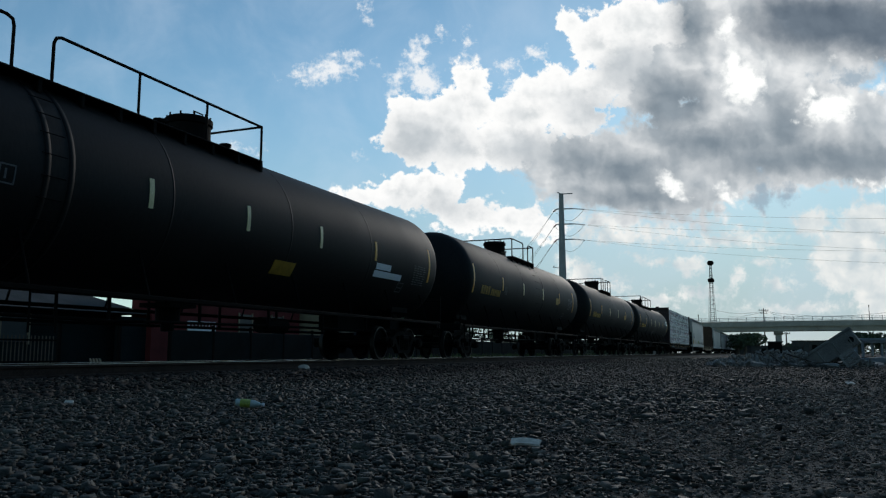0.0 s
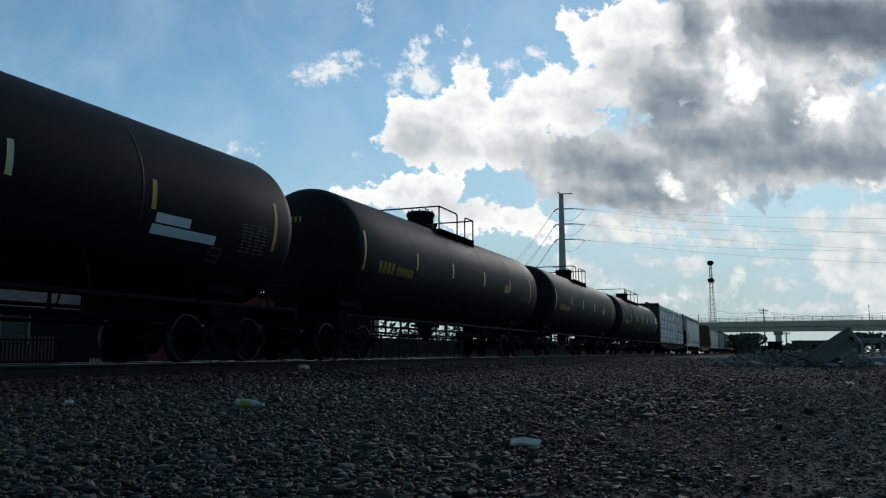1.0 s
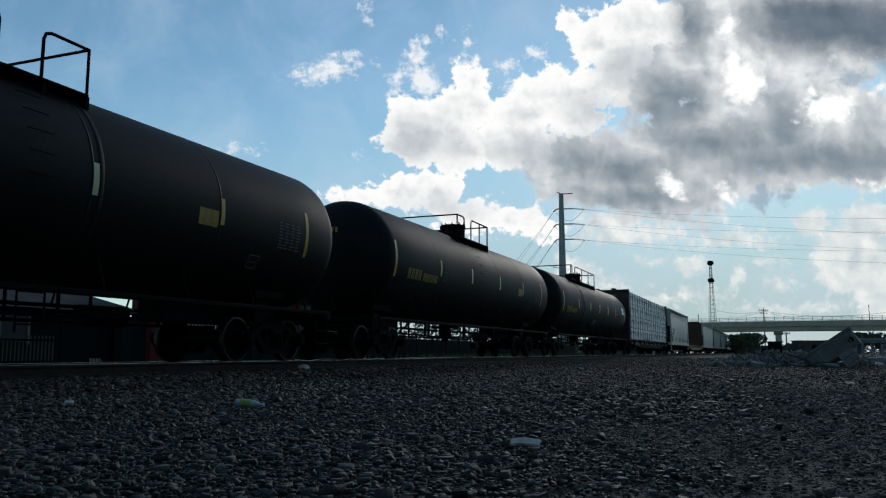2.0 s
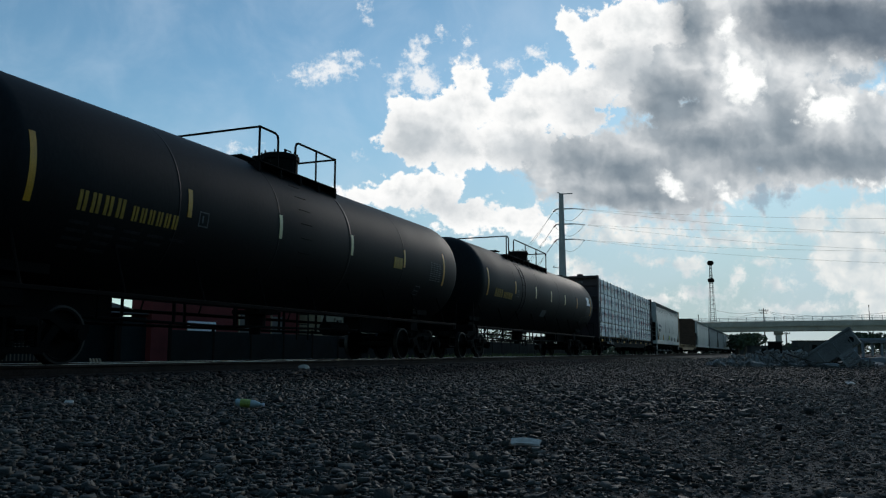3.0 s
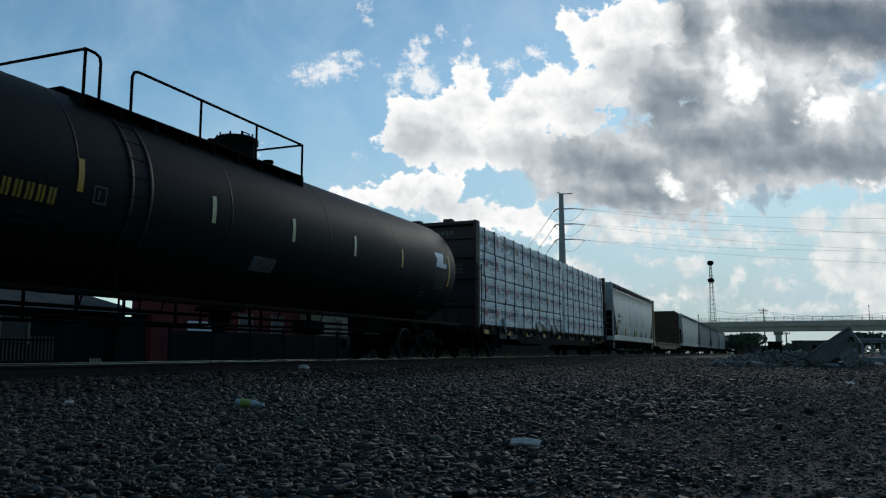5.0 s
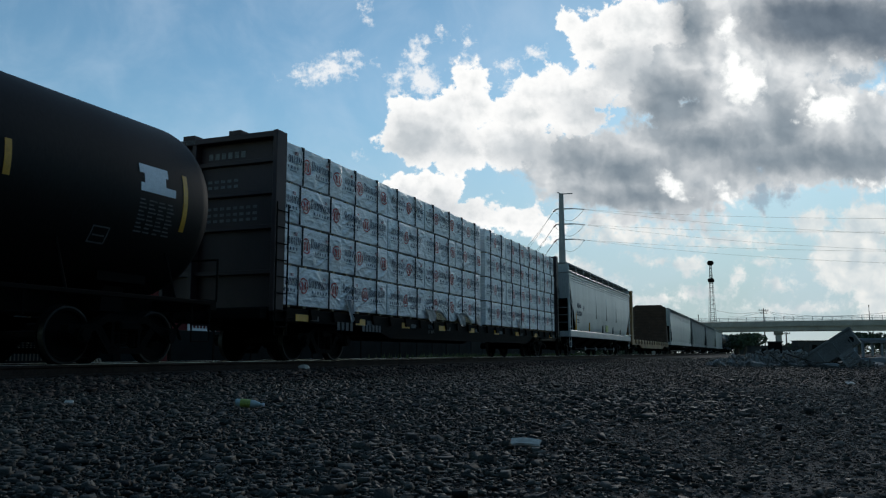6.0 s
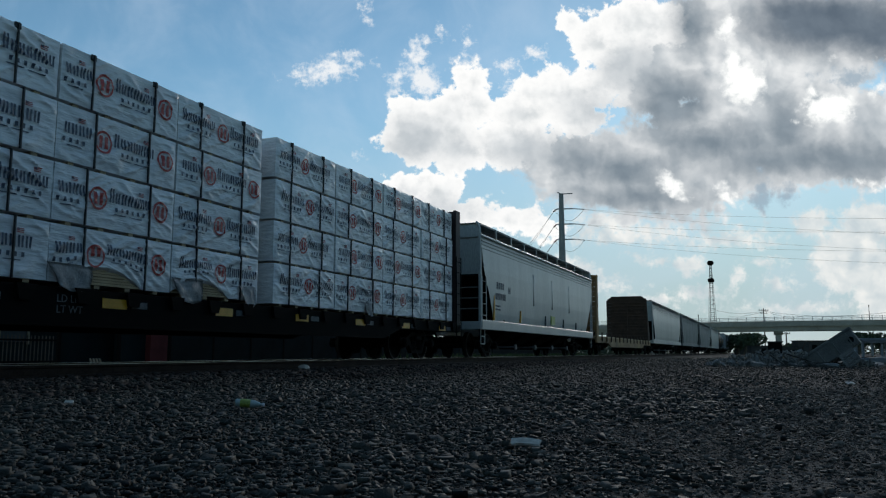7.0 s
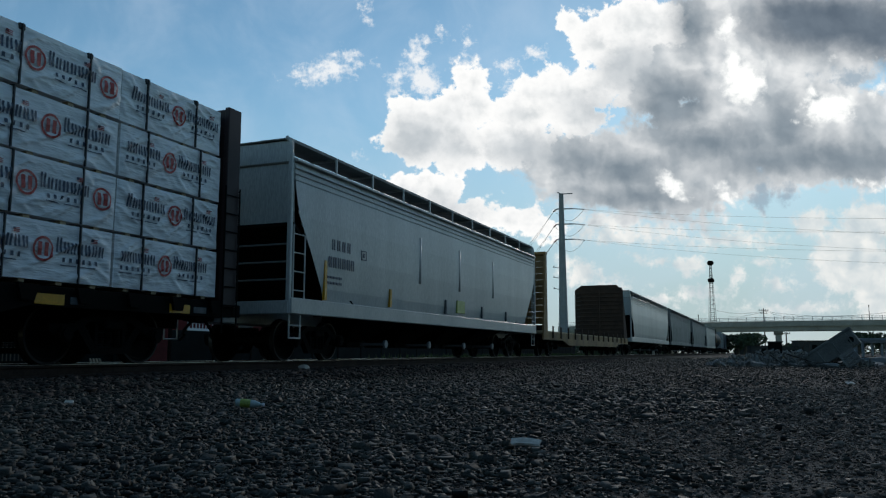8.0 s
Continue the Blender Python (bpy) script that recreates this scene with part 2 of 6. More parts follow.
REDPRINT = mat("red_print", (0.50, 0.045, 0.03), 0.5, 0, (0.35, 0.05, 0.04), 5, 60, 0.5, 0.05)
STRAP = mat("black_strap", (0.012, 0.012, 0.013), 0.5)
TIMBER = mat("sawn_timber", (0.42, 0.29, 0.16), 0.75, 0, (0.25, 0.16, 0.08), 3, 50, 0.6, 0.2, spread=0.2)
MAROON = mat("maroon_car_paint", (0.026, 0.0085, 0.009), 0.65, 0, (0.012, 0.006, 0.006), 1.5, 40, 0.7, 0.1)
BUFF = mat("ochre_car_paint", (0.27, 0.14, 0.04), 0.65, 0, (0.08, 0.042, 0.02), 1.2, 40, 0.8, 0.1)
HOPGREY = mat("light_grey_hopper_paint", (0.44, 0.425, 0.395), 0.34, 0, (0.29, 0.28, 0.258), 0.8, 40, 0.55, 0.04, stretch=(1, 1.6, 0.22), spread=0.05)
HOPDARK = mat("dull_grey_hopper_paint", (0.17, 0.172, 0.165), 0.6, 0, (0.08, 0.08, 0.076), 0.9, 40, 0.7, 0.08)
CONCRETE = mat("weathered_concrete", (0.33, 0.30, 0.255), 0.85, 0, (0.17, 0.155, 0.13), 0.25, 12, 0.7, 0.3)
GALV = mat("galvanised_steel", (0.20, 0.215, 0.23), 0.55, 0.3, (0.12, 0.125, 0.13), 0.8, 30, 0.5, 0.05)
WIRE = mat("wire", (0.05, 0.05, 0.055), 0.6)
INSUL = mat("insulator_glaze", (0.16, 0.15, 0.16), 0.3)
BRICKRED = mat("red_painted_wall", (0.12, 0.020, 0.019), 0.8, 0, (0.055, 0.012, 0.011), 0.7, 30, 0.7, 0.1, spec=0.15)
BEIGE = mat("beige_stucco", (0.24, 0.20, 0.13), 0.85, 0, (0.13, 0.11, 0.075), 0.6, 40, 0.6, 0.2)
GREENF = mat("dark_green_fence_paint", (0.008, 0.014, 0.015), 0.8, 0, (0.005, 0.007, 0.007), 1.0, 40, 0.7, 0.1, spec=0.08)
ROOF = mat("grey_roofing", (0.06, 0.056, 0.052), 0.85, 0, (0.03, 0.03, 0.03), 0.8, 30, 0.7, 0.2, spec=0.15)
GLASS = mat("dark_window_glass", (0.02, 0.025, 0.03), 0.3, 0, None, 1, 10, 0.3, 0.0)
LEAF = mat("foliage", (0.045, 0.065, 0.028), 0.7, 0, (0.02, 0.03, 0.014), 1.5, 20, 0.7, 0.0, spread=0.35, island=True)
BARK = mat("bark", (0.09, 0.065, 0.045), 0.9, 0, None, 3, 30, 0.7, 0.4)
WEED = mat("weeds", (0.07, 0.11, 0.025), 0.7, 0, (0.04, 0.06, 0.02), 2, 20, 0.6, 0.0, spread=0.35, island=True)
STONE = mat("dark_ballast_stone", (0.053, 0.052, 0.040), 0.68, 0, (0.018, 0.0178, 0.0142), 8, 90, 0.7, 0.35, spread=0.7, island=True, spec=0.3)
BROWNSTONE = mat("rust_stained_ballast_stone", (0.055, 0.042, 0.034), 0.85, 0, (0.025, 0.02, 0.017), 8, 90, 0.7, 0.35, spread=0.5, island=True, spec=0.25)
GRIT = mat("brown_grit", (0.15, 0.125, 0.10), 0.85, 0, (0.065, 0.054, 0.045), 8, 90, 0.7, 0.3, spread=0.65, island=True, spec=0.25)
RUBBLE = mat("dusty_concrete_rubble", (0.21, 0.195, 0.17), 0.85, 0, (0.075, 0.07, 0.062), 1.5, 25, 0.8, 0.4, spread=0.2)
TIE = mat("creosoted_timber", (0.035, 0.027, 0.02), 0.9, 0, (0.02, 0.016, 0.012), 2, 60, 0.7, 0.4, spread=0.3)
PLASTIC = mat("clear_bottle_plastic", (0.36, 0.43, 0.39), 0.2, 0, (0.5, 0.6, 0.6), 5, 50, 0.3, 0.0)
LABEL = mat("yellow_green_bottle_label", (0.34, 0.40, 0.06), 0.4)
CARD = mat("pale_cardboard", (0.62, 0.53, 0.43), 0.8, 0, (0.36, 0.32, 0.27), 6, 50, 0.5, 0.1)


def ground_material():
    m = bpy.data.materials.new("yard_gravel_and_dirt")
    m.use_nodes = True
    nd, lk = m.node_tree.nodes, m.node_tree.links
    b = nd["Principled BSDF"]
    tc = nd.new("ShaderNodeTexCoord")

    def noise_of(scale, detail=6, rough=0.6):
        n = nd.new("ShaderNodeTexNoise")
        n.inputs["Scale"].default_value, n.inputs["Detail"].default_value, n.inputs["Roughness"].default_value = scale, detail, rough
        lk.new(tc.outputs["Object"], n.inputs["Vector"])
        return n.outputs[0]

    def ramp(v, a, c, lo=0.0, hi=1.0):
        r = nd.new("ShaderNodeMapRange")
        for i, q in enumerate((a, c, lo, hi)):
            r.inputs[i + 1].default_value = q
        lk.new(v, r.inputs[0])
        return r.outputs[0]

    def mixc(f, a, c):
        x = nd.new("ShaderNodeMix")
        x.data_type = "RGBA"
        lk.new(f, x.inputs[0])
        for i, q in ((6, a), (7, c)):
            if hasattr(q, "is_linked"):
                lk.new(q, x.inputs[i])
            else:
                x.inputs[i].default_value = (*q, 1)
        return x.outputs[2]

    vor = nd.new("ShaderNodeTexVoronoi")
    vor.inputs["Scale"].default_value = 24
    lk.new(tc.outputs["Object"], vor.inputs["Vector"])
    sep = nd.new("ShaderNodeSeparateColor")
    lk.new(vor.outputs["Color"], sep.inputs[0])
    gravel = mixc(ramp(sep.outputs[0], 0, 1), (0.014, 0.013, 0.0115), (0.045, 0.041, 0.036))
    dirt = mixc(ramp(noise_of(1.3), 0.35, 0.7), (0.13, 0.108, 0.087), (0.21, 0.175, 0.145))
    dirt = mixc(ramp(noise_of(35, 3), 0.42, 0.62), dirt, (0.065, 0.058, 0.05))
    geo = nd.new("ShaderNodeSeparateXYZ")
    lk.new(tc.outputs["Object"], geo.inputs[0])
    add = nd.new("ShaderNodeMath")
    add.operation = "ADD"
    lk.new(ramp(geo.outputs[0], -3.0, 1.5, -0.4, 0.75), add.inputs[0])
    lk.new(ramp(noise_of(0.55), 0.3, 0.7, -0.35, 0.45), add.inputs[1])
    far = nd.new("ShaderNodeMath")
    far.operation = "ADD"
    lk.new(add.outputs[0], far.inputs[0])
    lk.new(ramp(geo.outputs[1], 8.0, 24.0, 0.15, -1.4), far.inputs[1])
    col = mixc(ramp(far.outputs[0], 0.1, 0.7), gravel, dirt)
    lk.new(col, b.inputs["Base Color"])
    b.inputs["Roughness"].default_value = 0.9
    b.inputs["Specular IOR Level"].default_value = 0.2
    h = nd.new("ShaderNodeMath")
    h.operation = "ADD"
    lk.new(noise_of(60, 4), h.inputs[0])
    lk.new(vor.outputs["Distance"], h.inputs[1])
    bp = nd.new("ShaderNodeBump")
    bp.inputs["Strength"].default_value, bp.inputs["Distance"].default_value = 0.8, 0.03
    lk.new(h.outputs[0], bp.inputs["Height"])
    lk.new(bp.outputs[0], b.inputs["Normal"])
    return m


GROUND = ground_material()


# ---- mesh helpers ----
def finish(name, bm, material, smooth=False):
    me = bpy.data.meshes.new(name)
    bmesh.ops.recalc_face_normals(bm, faces=bm.faces)
    bm.to_mesh(me)
    bm.free()
    me.materials.append(material)
    if smooth:
        me.shade_smooth()
    return me


def part(name, bm, material, parent, label="", smooth=False):
    ob = new(name, finish(name, bm, material, smooth))
    ob.parent = parent
    if "stencil" in name or name in ("data_block", "marking_box", "white_plate", "dome_bolts", "winch_bracket", "sign_bars", "bracing", "side_posts", "word_bar", "badge", "bracket", "end_brace", "shell_ladder"):
        ob["kind"] = "stuff"
    if label:
        ob["label"] = label
    return ob


def thing(name, label, category, m=None, group="", kind=""):
    e = new(name)
    e.empty_display_size = 0.3
    if m is not None:
        e.matrix_basis = m
    return tagged(e, label, category, group, kind)


def lettering(name, words, size, material, parent, m, label=""):
    """Painted words as a thin raised mesh, reading along x in the plane of m."""
    cu = bpy.data.curves.new(name, "FONT")
    cu.body, cu.size, cu.extrude, cu.resolution_u = words, size, 0.002, 2
    tmp = new(name, cu)
    me = bpy.data.meshes.new_from_object(tmp)
    bpy.data.objects.remove(tmp)
    me.materials.clear()
    me.materials.append(material)
    ob = new(name, me)
    ob.parent, ob.matrix_basis, ob["kind"] = parent, m, "stuff"
    if label:
        ob["label"] = label
    return ob


def solo(name, bm, material, label, category="", group="", kind="", smooth=False, m=None):
    ob = new(name, finish(name, bm, material, smooth))
    if m is not None:
        ob.matrix_basis = m
    return tagged(ob, label, category, group, kind)


def box(bm, x0, x1, y0, y1, z0, z1, bev=0.0):
    mx = Matrix.Translation(((x0 + x1) / 2, (y0 + y1) / 2, (z0 + z1) / 2)) @ Matrix.Diagonal((abs(x1 - x0), abs(y1 - y0), abs(z1 - z0), 1))
    r = bmesh.ops.create_cube(bm, size=1, matrix=mx)
    if bev:
        ed = {e for v in r["verts"] for e in v.link_edges}
        bmesh.ops.bevel(bm, geom=list(ed), offset=bev, segments=1, affect="EDGES")
    return bm


def rod(bm, a, b, r, seg=8, r2=None):
    a, b = Vector(a), Vector(b)
    d = b - a
    m = Matrix.Translation((a + b) / 2) @ d.to_track_quat("Z", "Y").to_matrix().to_4x4()
    bmesh.ops.create_cone(bm, cap_ends=True, segments=seg, radius1=r, radius2=r if r2 is None else r2, depth=d.length, matrix=m)
    return bm


def pipe(bm, pts, r, seg=8):
    """One bent tube through the points, mitred at the bends."""
    pts = [Vector(p) for p in pts]
    dirs = [(b - a).normalized() for a, b in zip(pts, pts[1:])]
    side = dirs[0].orthogonal().normalized()
    rings = []
    for i, p in enumerate(pts):
        d0, d1 = dirs[max(0, i - 1)], dirs[min(i, len(dirs) - 1)]
        t = (d0 + d1).normalized()
        side = (side - t * side.dot(t)).normalized()
        other = t.cross(side)
        bend = (d1 - d0)
        k = 1 / max(0.5, t.dot(d1))
        b = bend.normalized() if bend.length > 1e-4 else None
        ring = []
        for j in range(seg):
            a = 2 * math.pi * j / seg
            o = (side * math.cos(a) + other * math.sin(a)) * r
            if b:
                o += b * o.dot(b) * (k - 1)
            ring.append(bm.verts.new(p + o))
        rings.append(ring)
    for a, b in zip(rings, rings[1:]):
        for j in range(seg):
            bm.faces.new((a[j], a[(j + 1) % seg], b[(j + 1) % seg], b[j]))
    bm.faces.new(rings[0])
    bm.faces.new(rings[-1])
    return bm


def prism(bm, outline, x0, x1):
    """Extrudes an outline in (y, z) from x0 to x1."""
    a = [bm.verts.new((x0, y, z)) for y, z in outline]
    b = [bm.verts.new((x1, y, z)) for y, z in outline]
    n = len(a)
    bm.faces.new(a)
    bm.faces.new(b[::-1])
    for i in range(n):
        bm.faces.new((a[i], b[i], b[(i + 1) % n], a[(i + 1) % n]))
    return bm


def lathe(bm, prof, seg, axis="Y", origin=(0, 0, 0)):
    """Turns (radius, along) about an axis."""
    rings = []
    for r, s in prof:
        ring = []
        if r < 1e-5:
            ring = [None]
        for i in range(seg if r >= 1e-5 else 1):
            a = 2 * math.pi * i / seg
            c, d = r * math.cos(a), r * math.sin(a)
            p = {"X": (s, c, d), "Y": (c, s, d), "Z": (c, d, s)}[axis]
            v = bm.verts.new(Vector(p) + Vector(origin))
            if r < 1e-5:
                ring[0] = v
            else:
                ring.append(v)
        rings.append(ring)
    for p, q in zip(rings, rings[1:]):
        for i in range(seg):
            j = (i + 1) % seg
            f = (p[i % len(p)], p[j % len(p)], q[j % len(q)], q[i % len(q)])
            f = list(dict.fromkeys(f))
            if len(f) > 2:
                bm.faces.new(f)
    return bm


def B():
    return bmesh.new()


# ---- ground, track ----
def build_ground():
    bm = B()
    ys = [-60, -20, -5] + [i * 1.5 for i in range(0, 20)] + [32, 40, 60, 100, 200, 500, 1500]
    xs = [-900, -200, -60, -30] + [TRACK_X - 6 + i * 0.4 for i in range(0, 46)] + [10, 16, 30, 80, 200, 900]
    grid = []
    for y in ys:
        row = []
        for x in xs:
            d = abs(x - TRACK_X)
            bed = max(0.0, min(1.0, (3.0 - d) / 1.2))
            z = GROUND_Z + 0.11 * bed * bed * (3 - 2 * bed)
            if d > 1.9 and abs(x) < 30 and -5 < y < 60:
                z += 0.02 * noise.noise(Vector((x * 0.7, y * 0.5, 3))) - 0.008
            row.append(bm.verts.new((x, y, z)))
        grid.append(row)
    for a, b in zip(grid, grid[1:]):
        for i in range(len(xs) - 1):
            bm.faces.new((a[i], a[i + 1], b[i + 1], b[i]))
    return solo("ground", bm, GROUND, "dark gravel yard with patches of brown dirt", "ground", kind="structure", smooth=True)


def ground_height(x, y):
    d = abs(x - TRACK_X)
    bed = np.clip((3.0 - d) / 1.2, 0, 1)
    return GROUND_Z + 0.11 * bed * bed * (3 - 2 * bed)


def scatter_stones(name, xs, ys, sizes, material, label, seed, flat=0.62):
    """Loose stones, each a broken angular chip, in one mesh."""
    rng = np.random.default_rng(seed)
    bm = B()
    bmesh.ops.create_cube(bm, size=1.5)
    bmesh.ops.triangulate(bm, faces=bm.faces)
    bm.verts.index_update()
    base = np.array([v.co[:] for v in bm.verts])
    tri = np.array([[v.index for v in f.verts] for f in bm.faces])
    bm.free()
    n, k = len(xs), len(base)
    v = base[None] * rng.uniform(0.5, 1.3, (n, k, 3))
    v = v * np.stack([rng.uniform(0.8, 1.35, n), rng.uniform(0.6, 1.0, n), rng.uniform(0.26, 0.62, n) * flat / 0.62], 1)[:, None, :]
    a, t = rng.uniform(0, 2 * np.pi, n), rng.normal(0, 0.45, n)
    ct, st = np.cos(t)[:, None], np.sin(t)[:, None]
    v = np.stack([v[..., 0], v[..., 1] * ct - v[..., 2] * st, v[..., 1] * st + v[..., 2] * ct], 2)
    c, s = np.cos(a)[:, None], np.sin(a)[:, None]
    v = np.stack([v[..., 0] * c - v[..., 1] * s, v[..., 0] * s + v[..., 1] * c, v[..., 2]], 2)
    v *= sizes[:, None, None]
    z = ground_height(xs, ys) + sizes * rng.uniform(0.0, 0.45, n)
    v += np.stack([xs, ys, z], 1)[:, None, :]
    faces = (tri[None] + (np.arange(n) * k)[:, None, None]).reshape(-1, 3)
    me = bpy.data.meshes.new(name)
    me.vertices.add(n * k)
    me.vertices.foreach_set("co", v.reshape(-1).astype(np.float32))
    me.loops.add(faces.size)
    me.loops.foreach_set("vertex_index", faces.reshape(-1).astype(np.int32))
    me.polygons.add(len(faces))
    me.polygons.foreach_set("loop_start", np.arange(0, faces.size, 3, dtype=np.int32))
    me.update()
    me.validate()
    me.materials.append(material)
    return tagged(new(name, me), label, "gravel", kind="stuff")


def build_stones():
    rng = np.random.default_rng(7)

    def field(n, x0, x1, y0, y1):
        return rng.uniform(x0, x1, n), rng.uniform(y0, y1, n)
    # near yard: dense and small, with finer brown grit over the dirt
    x, y = field(250000, -8.2, 3.2, 1.2, 12)
    r = np.hypot(x, y)
    edge = -0.75 + 0.55 * np.sin(y * 0.9 + 0.6) + 0.3 * np.sin(y * 2.3 + x)
    dirt = rng.uniform(0, 1, len(x)) < np.clip((x - edge) / 1.1 + 0.35, 0, 0.97)
    keep = rng.uniform(0, 1, len(x)) < np.clip(4.4 / r, 0.0, 1.0) ** 1.4
    a = keep & ~dirt
    size = np.exp(rng.normal(np.log(0.0103), 0.5, a.sum())) * np.clip(r[a] / 6, 0.95, 1.4)
    scatter_stones("ballast_gravel", x[a], y[a], np.clip(size, 0.006, 0.05), STONE, "loose dark grey crushed stone ballast", 3)
    a = keep & dirt & (rng.uniform(0, 1, len(x)) < 0.85)
    size = np.exp(rng.normal(np.log(0.0066), 0.5, a.sum())) * np.clip(r[a] / 5, 0.9, 1.5)
    scatter_stones("dirt_grit", x[a], y[a], np.clip(size, 0.003, 0.03), GRIT, "fine brown grit over trodden dirt", 6)
    # middle distance
    x, y = field(110000, -8.2, 9, 12, 75)
    r = np.hypot(x, y)
    keep = rng.uniform(0, 1, len(x)) < np.clip(15 / r, 0, 1) ** 1.5
    x, y = x[keep], y[keep]
    size = np.clip(np.exp(rng.normal(np.log(0.015), 0.4, len(x))) * np.clip(np.hypot(x, y) / 22, 1, 2.2), 0.008, 0.08)
    scatter_stones("far_gravel", x, y, size, STONE, "loose dark grey crushed stone further off", 4)
    # rust-stained shoulder beside the rails
    n = 17000
    x = TRACK_X + rng.triangular(0.9, 1.6, 3.3, n)
    y = 4 + 45 * rng.uniform(0, 1, n) ** 1.6
    size = np.clip(np.exp(rng.normal(np.log(0.030), 0.35, n)), 0.012, 0.07)
    scatter_stones("track_ballast", x, y, size, BROWNSTONE, "rust-stained ballast stones beside the rails", 5)


def build_track():
    tr = thing("railway_track", "standard gauge railway track on timber ties", "track", pose(TRACK_X, 0, 0), kind="structure")
    prof = [(-0.07, -0.172), (0.07, -0.172), (0.07, -0.16), (0.012, -0.14), (0.009, -0.05), (0.034, -0.038), (0.036, -0.006), (0.028, 0.0),
            (-0.028, 0.0), (-0.036, -0.006), (-0.034, -0.038), (-0.009, -0.05), (-0.012, -0.14), (-0.07, -0.16)]
    for side in (1, -1):
        bm = B()
        a = [bm.verts.new((side * 0.7525 + x, -40, z - 0.004)) for x, z in prof]
        b = [bm.verts.new((side * 0.7525 + x, 420, z - 0.004)) for x, z in prof]
        for i in range(len(a)):
            j = (i + 1) % len(a)
            bm.faces.new((a[i], a[j], b[j], b[i]))
        rail = part("rail", bm, RUST, tr, "rusty steel rail with a worn head")
        bm = B()
        box(bm, side * 0.7525 - 0.027, side * 0.7525 + 0.031, -40, 420, -0.012, 0.0, 0.002)
        part("rail_head", bm, RAILTOP, rail, "bright wheel-polished running surface")
    bm = B()
    box(bm, -1.3, 1.3, -0.11, 0.11, -0.33, -0.178, 0.01)
    me = finish("tie", bm, TIE)
    for i in range(150):
        t = new("tie", me)
        t.parent = tr
        t.location = (random.uniform(-0.04, 0.04), -6 + i * 0.52, random.uniform(-0.01, 0.004))
    return tr


# ---- train ----
# how far the train has come: seconds, and where along the track its zero mark lies
RUN = [(0.0, 81.08), (0.467, 81.08), (0.5, 73.65), (0.6, 73.5), (1.467, 73.5), (1.5, 62.82), (1.6, 61.67), (1.7, 60.52), (2.8, 47.9), (2.9, 46.7),
       (3.0, 45.75), (3.1, 44.52), (3.967, 44.52), (4.0, 34.15), (4.1, 33.05), (4.2, 32.0), (4.3, 30.95), (4.4, 30.7), (4.5, 30.5), (4.567, 30.3),
       (4.6, 27.5), (4.7, 26.6), (5.8, 15.0), (5.9, 13.9), (6.0, 13.41), (6.367, 13.41), (6.4, 7.1), (6.5, 6.2), (6.6, 5.1), (6.7, 4.0), (6.8, 2.9),
       (6.9, 1.8), (7.0, 0.67), (7.1, -0.45), (7.2, -1.7), (7.3, -2.03), (7.767, -2.03), (7.8, -7.6), (7.9, -9.1), (8.0, -10.68)]
MOVERS, WHEELSETS = [], []


def moving(ob, u, x=0.0, z=0.0, turn=0.0):
    MOVERS.append((ob, u, x, z, turn))
    ob.matrix_basis = pose(TRACK_X + x, u + RUN[0][1], z, 0, 0, turn)
    return ob


WHEEL_R = 0.42
WHEEL_PROF = [(0.0, -0.02), (0.11, -0.02), (0.12, 0.012), (0.20, 0.022), (0.33, 0.0), (0.355, -0.045), (WHEEL_R, -0.05), (WHEEL_R, 0.055),
              (WHEEL_R + 0.028, 0.062), (WHEEL_R + 0.028, 0.085), (0.35, 0.09), (0.33, 0.04), (0.2, 0.05), (0.12, 0.06), (0.11, 0.12), (0.0, 0.12)]
MESHES = {}


def shared(key, make, material, smooth=False):
    if key not in MESHES:
        MESHES[key] = finish(key, make(B()), material, smooth)
    return MESHES[key]


def mesh_part(name, me, parent, loc=(0, 0, 0), label=""):
    ob = new(name, me)
    ob.parent = parent
    ob.location = loc
    if label:
        ob["label"] = label
    if name in ("word_bar", "badge"):
        ob["kind"] = "stuff"
    return ob


def make_axle(bm):
    rod(bm, (-1.02, 0, 0), (1.02, 0, 0), 0.075, 12)
    rod(bm, (0.98, 0, 0), (1.06, 0, 0), 0.10, 10)
    rod(bm, (-0.98, 0, 0), (-1.06, 0, 0), 0.10, 10)
    for i in range(3):
        a = i * 2.094
        rod(bm, (1.06, 0.06 * math.cos(a), 0.06 * math.sin(a)), (1.08, 0.06 * math.cos(a), 0.06 * math.sin(a)), 0.016, 6)
    return bm


def make_wheel(bm):
    lathe(bm, [(r, -s) for r, s in WHEEL_PROF], 40, "X")
    return bm


def make_tread(bm):
    lathe(bm, [(WHEEL_R - 0.03, 0.054), (WHEEL_R + 0.002, 0.052), (WHEEL_R + 0.002, -0.05), (WHEEL_R - 0.03, -0.054)], 40, "X")
    return bm


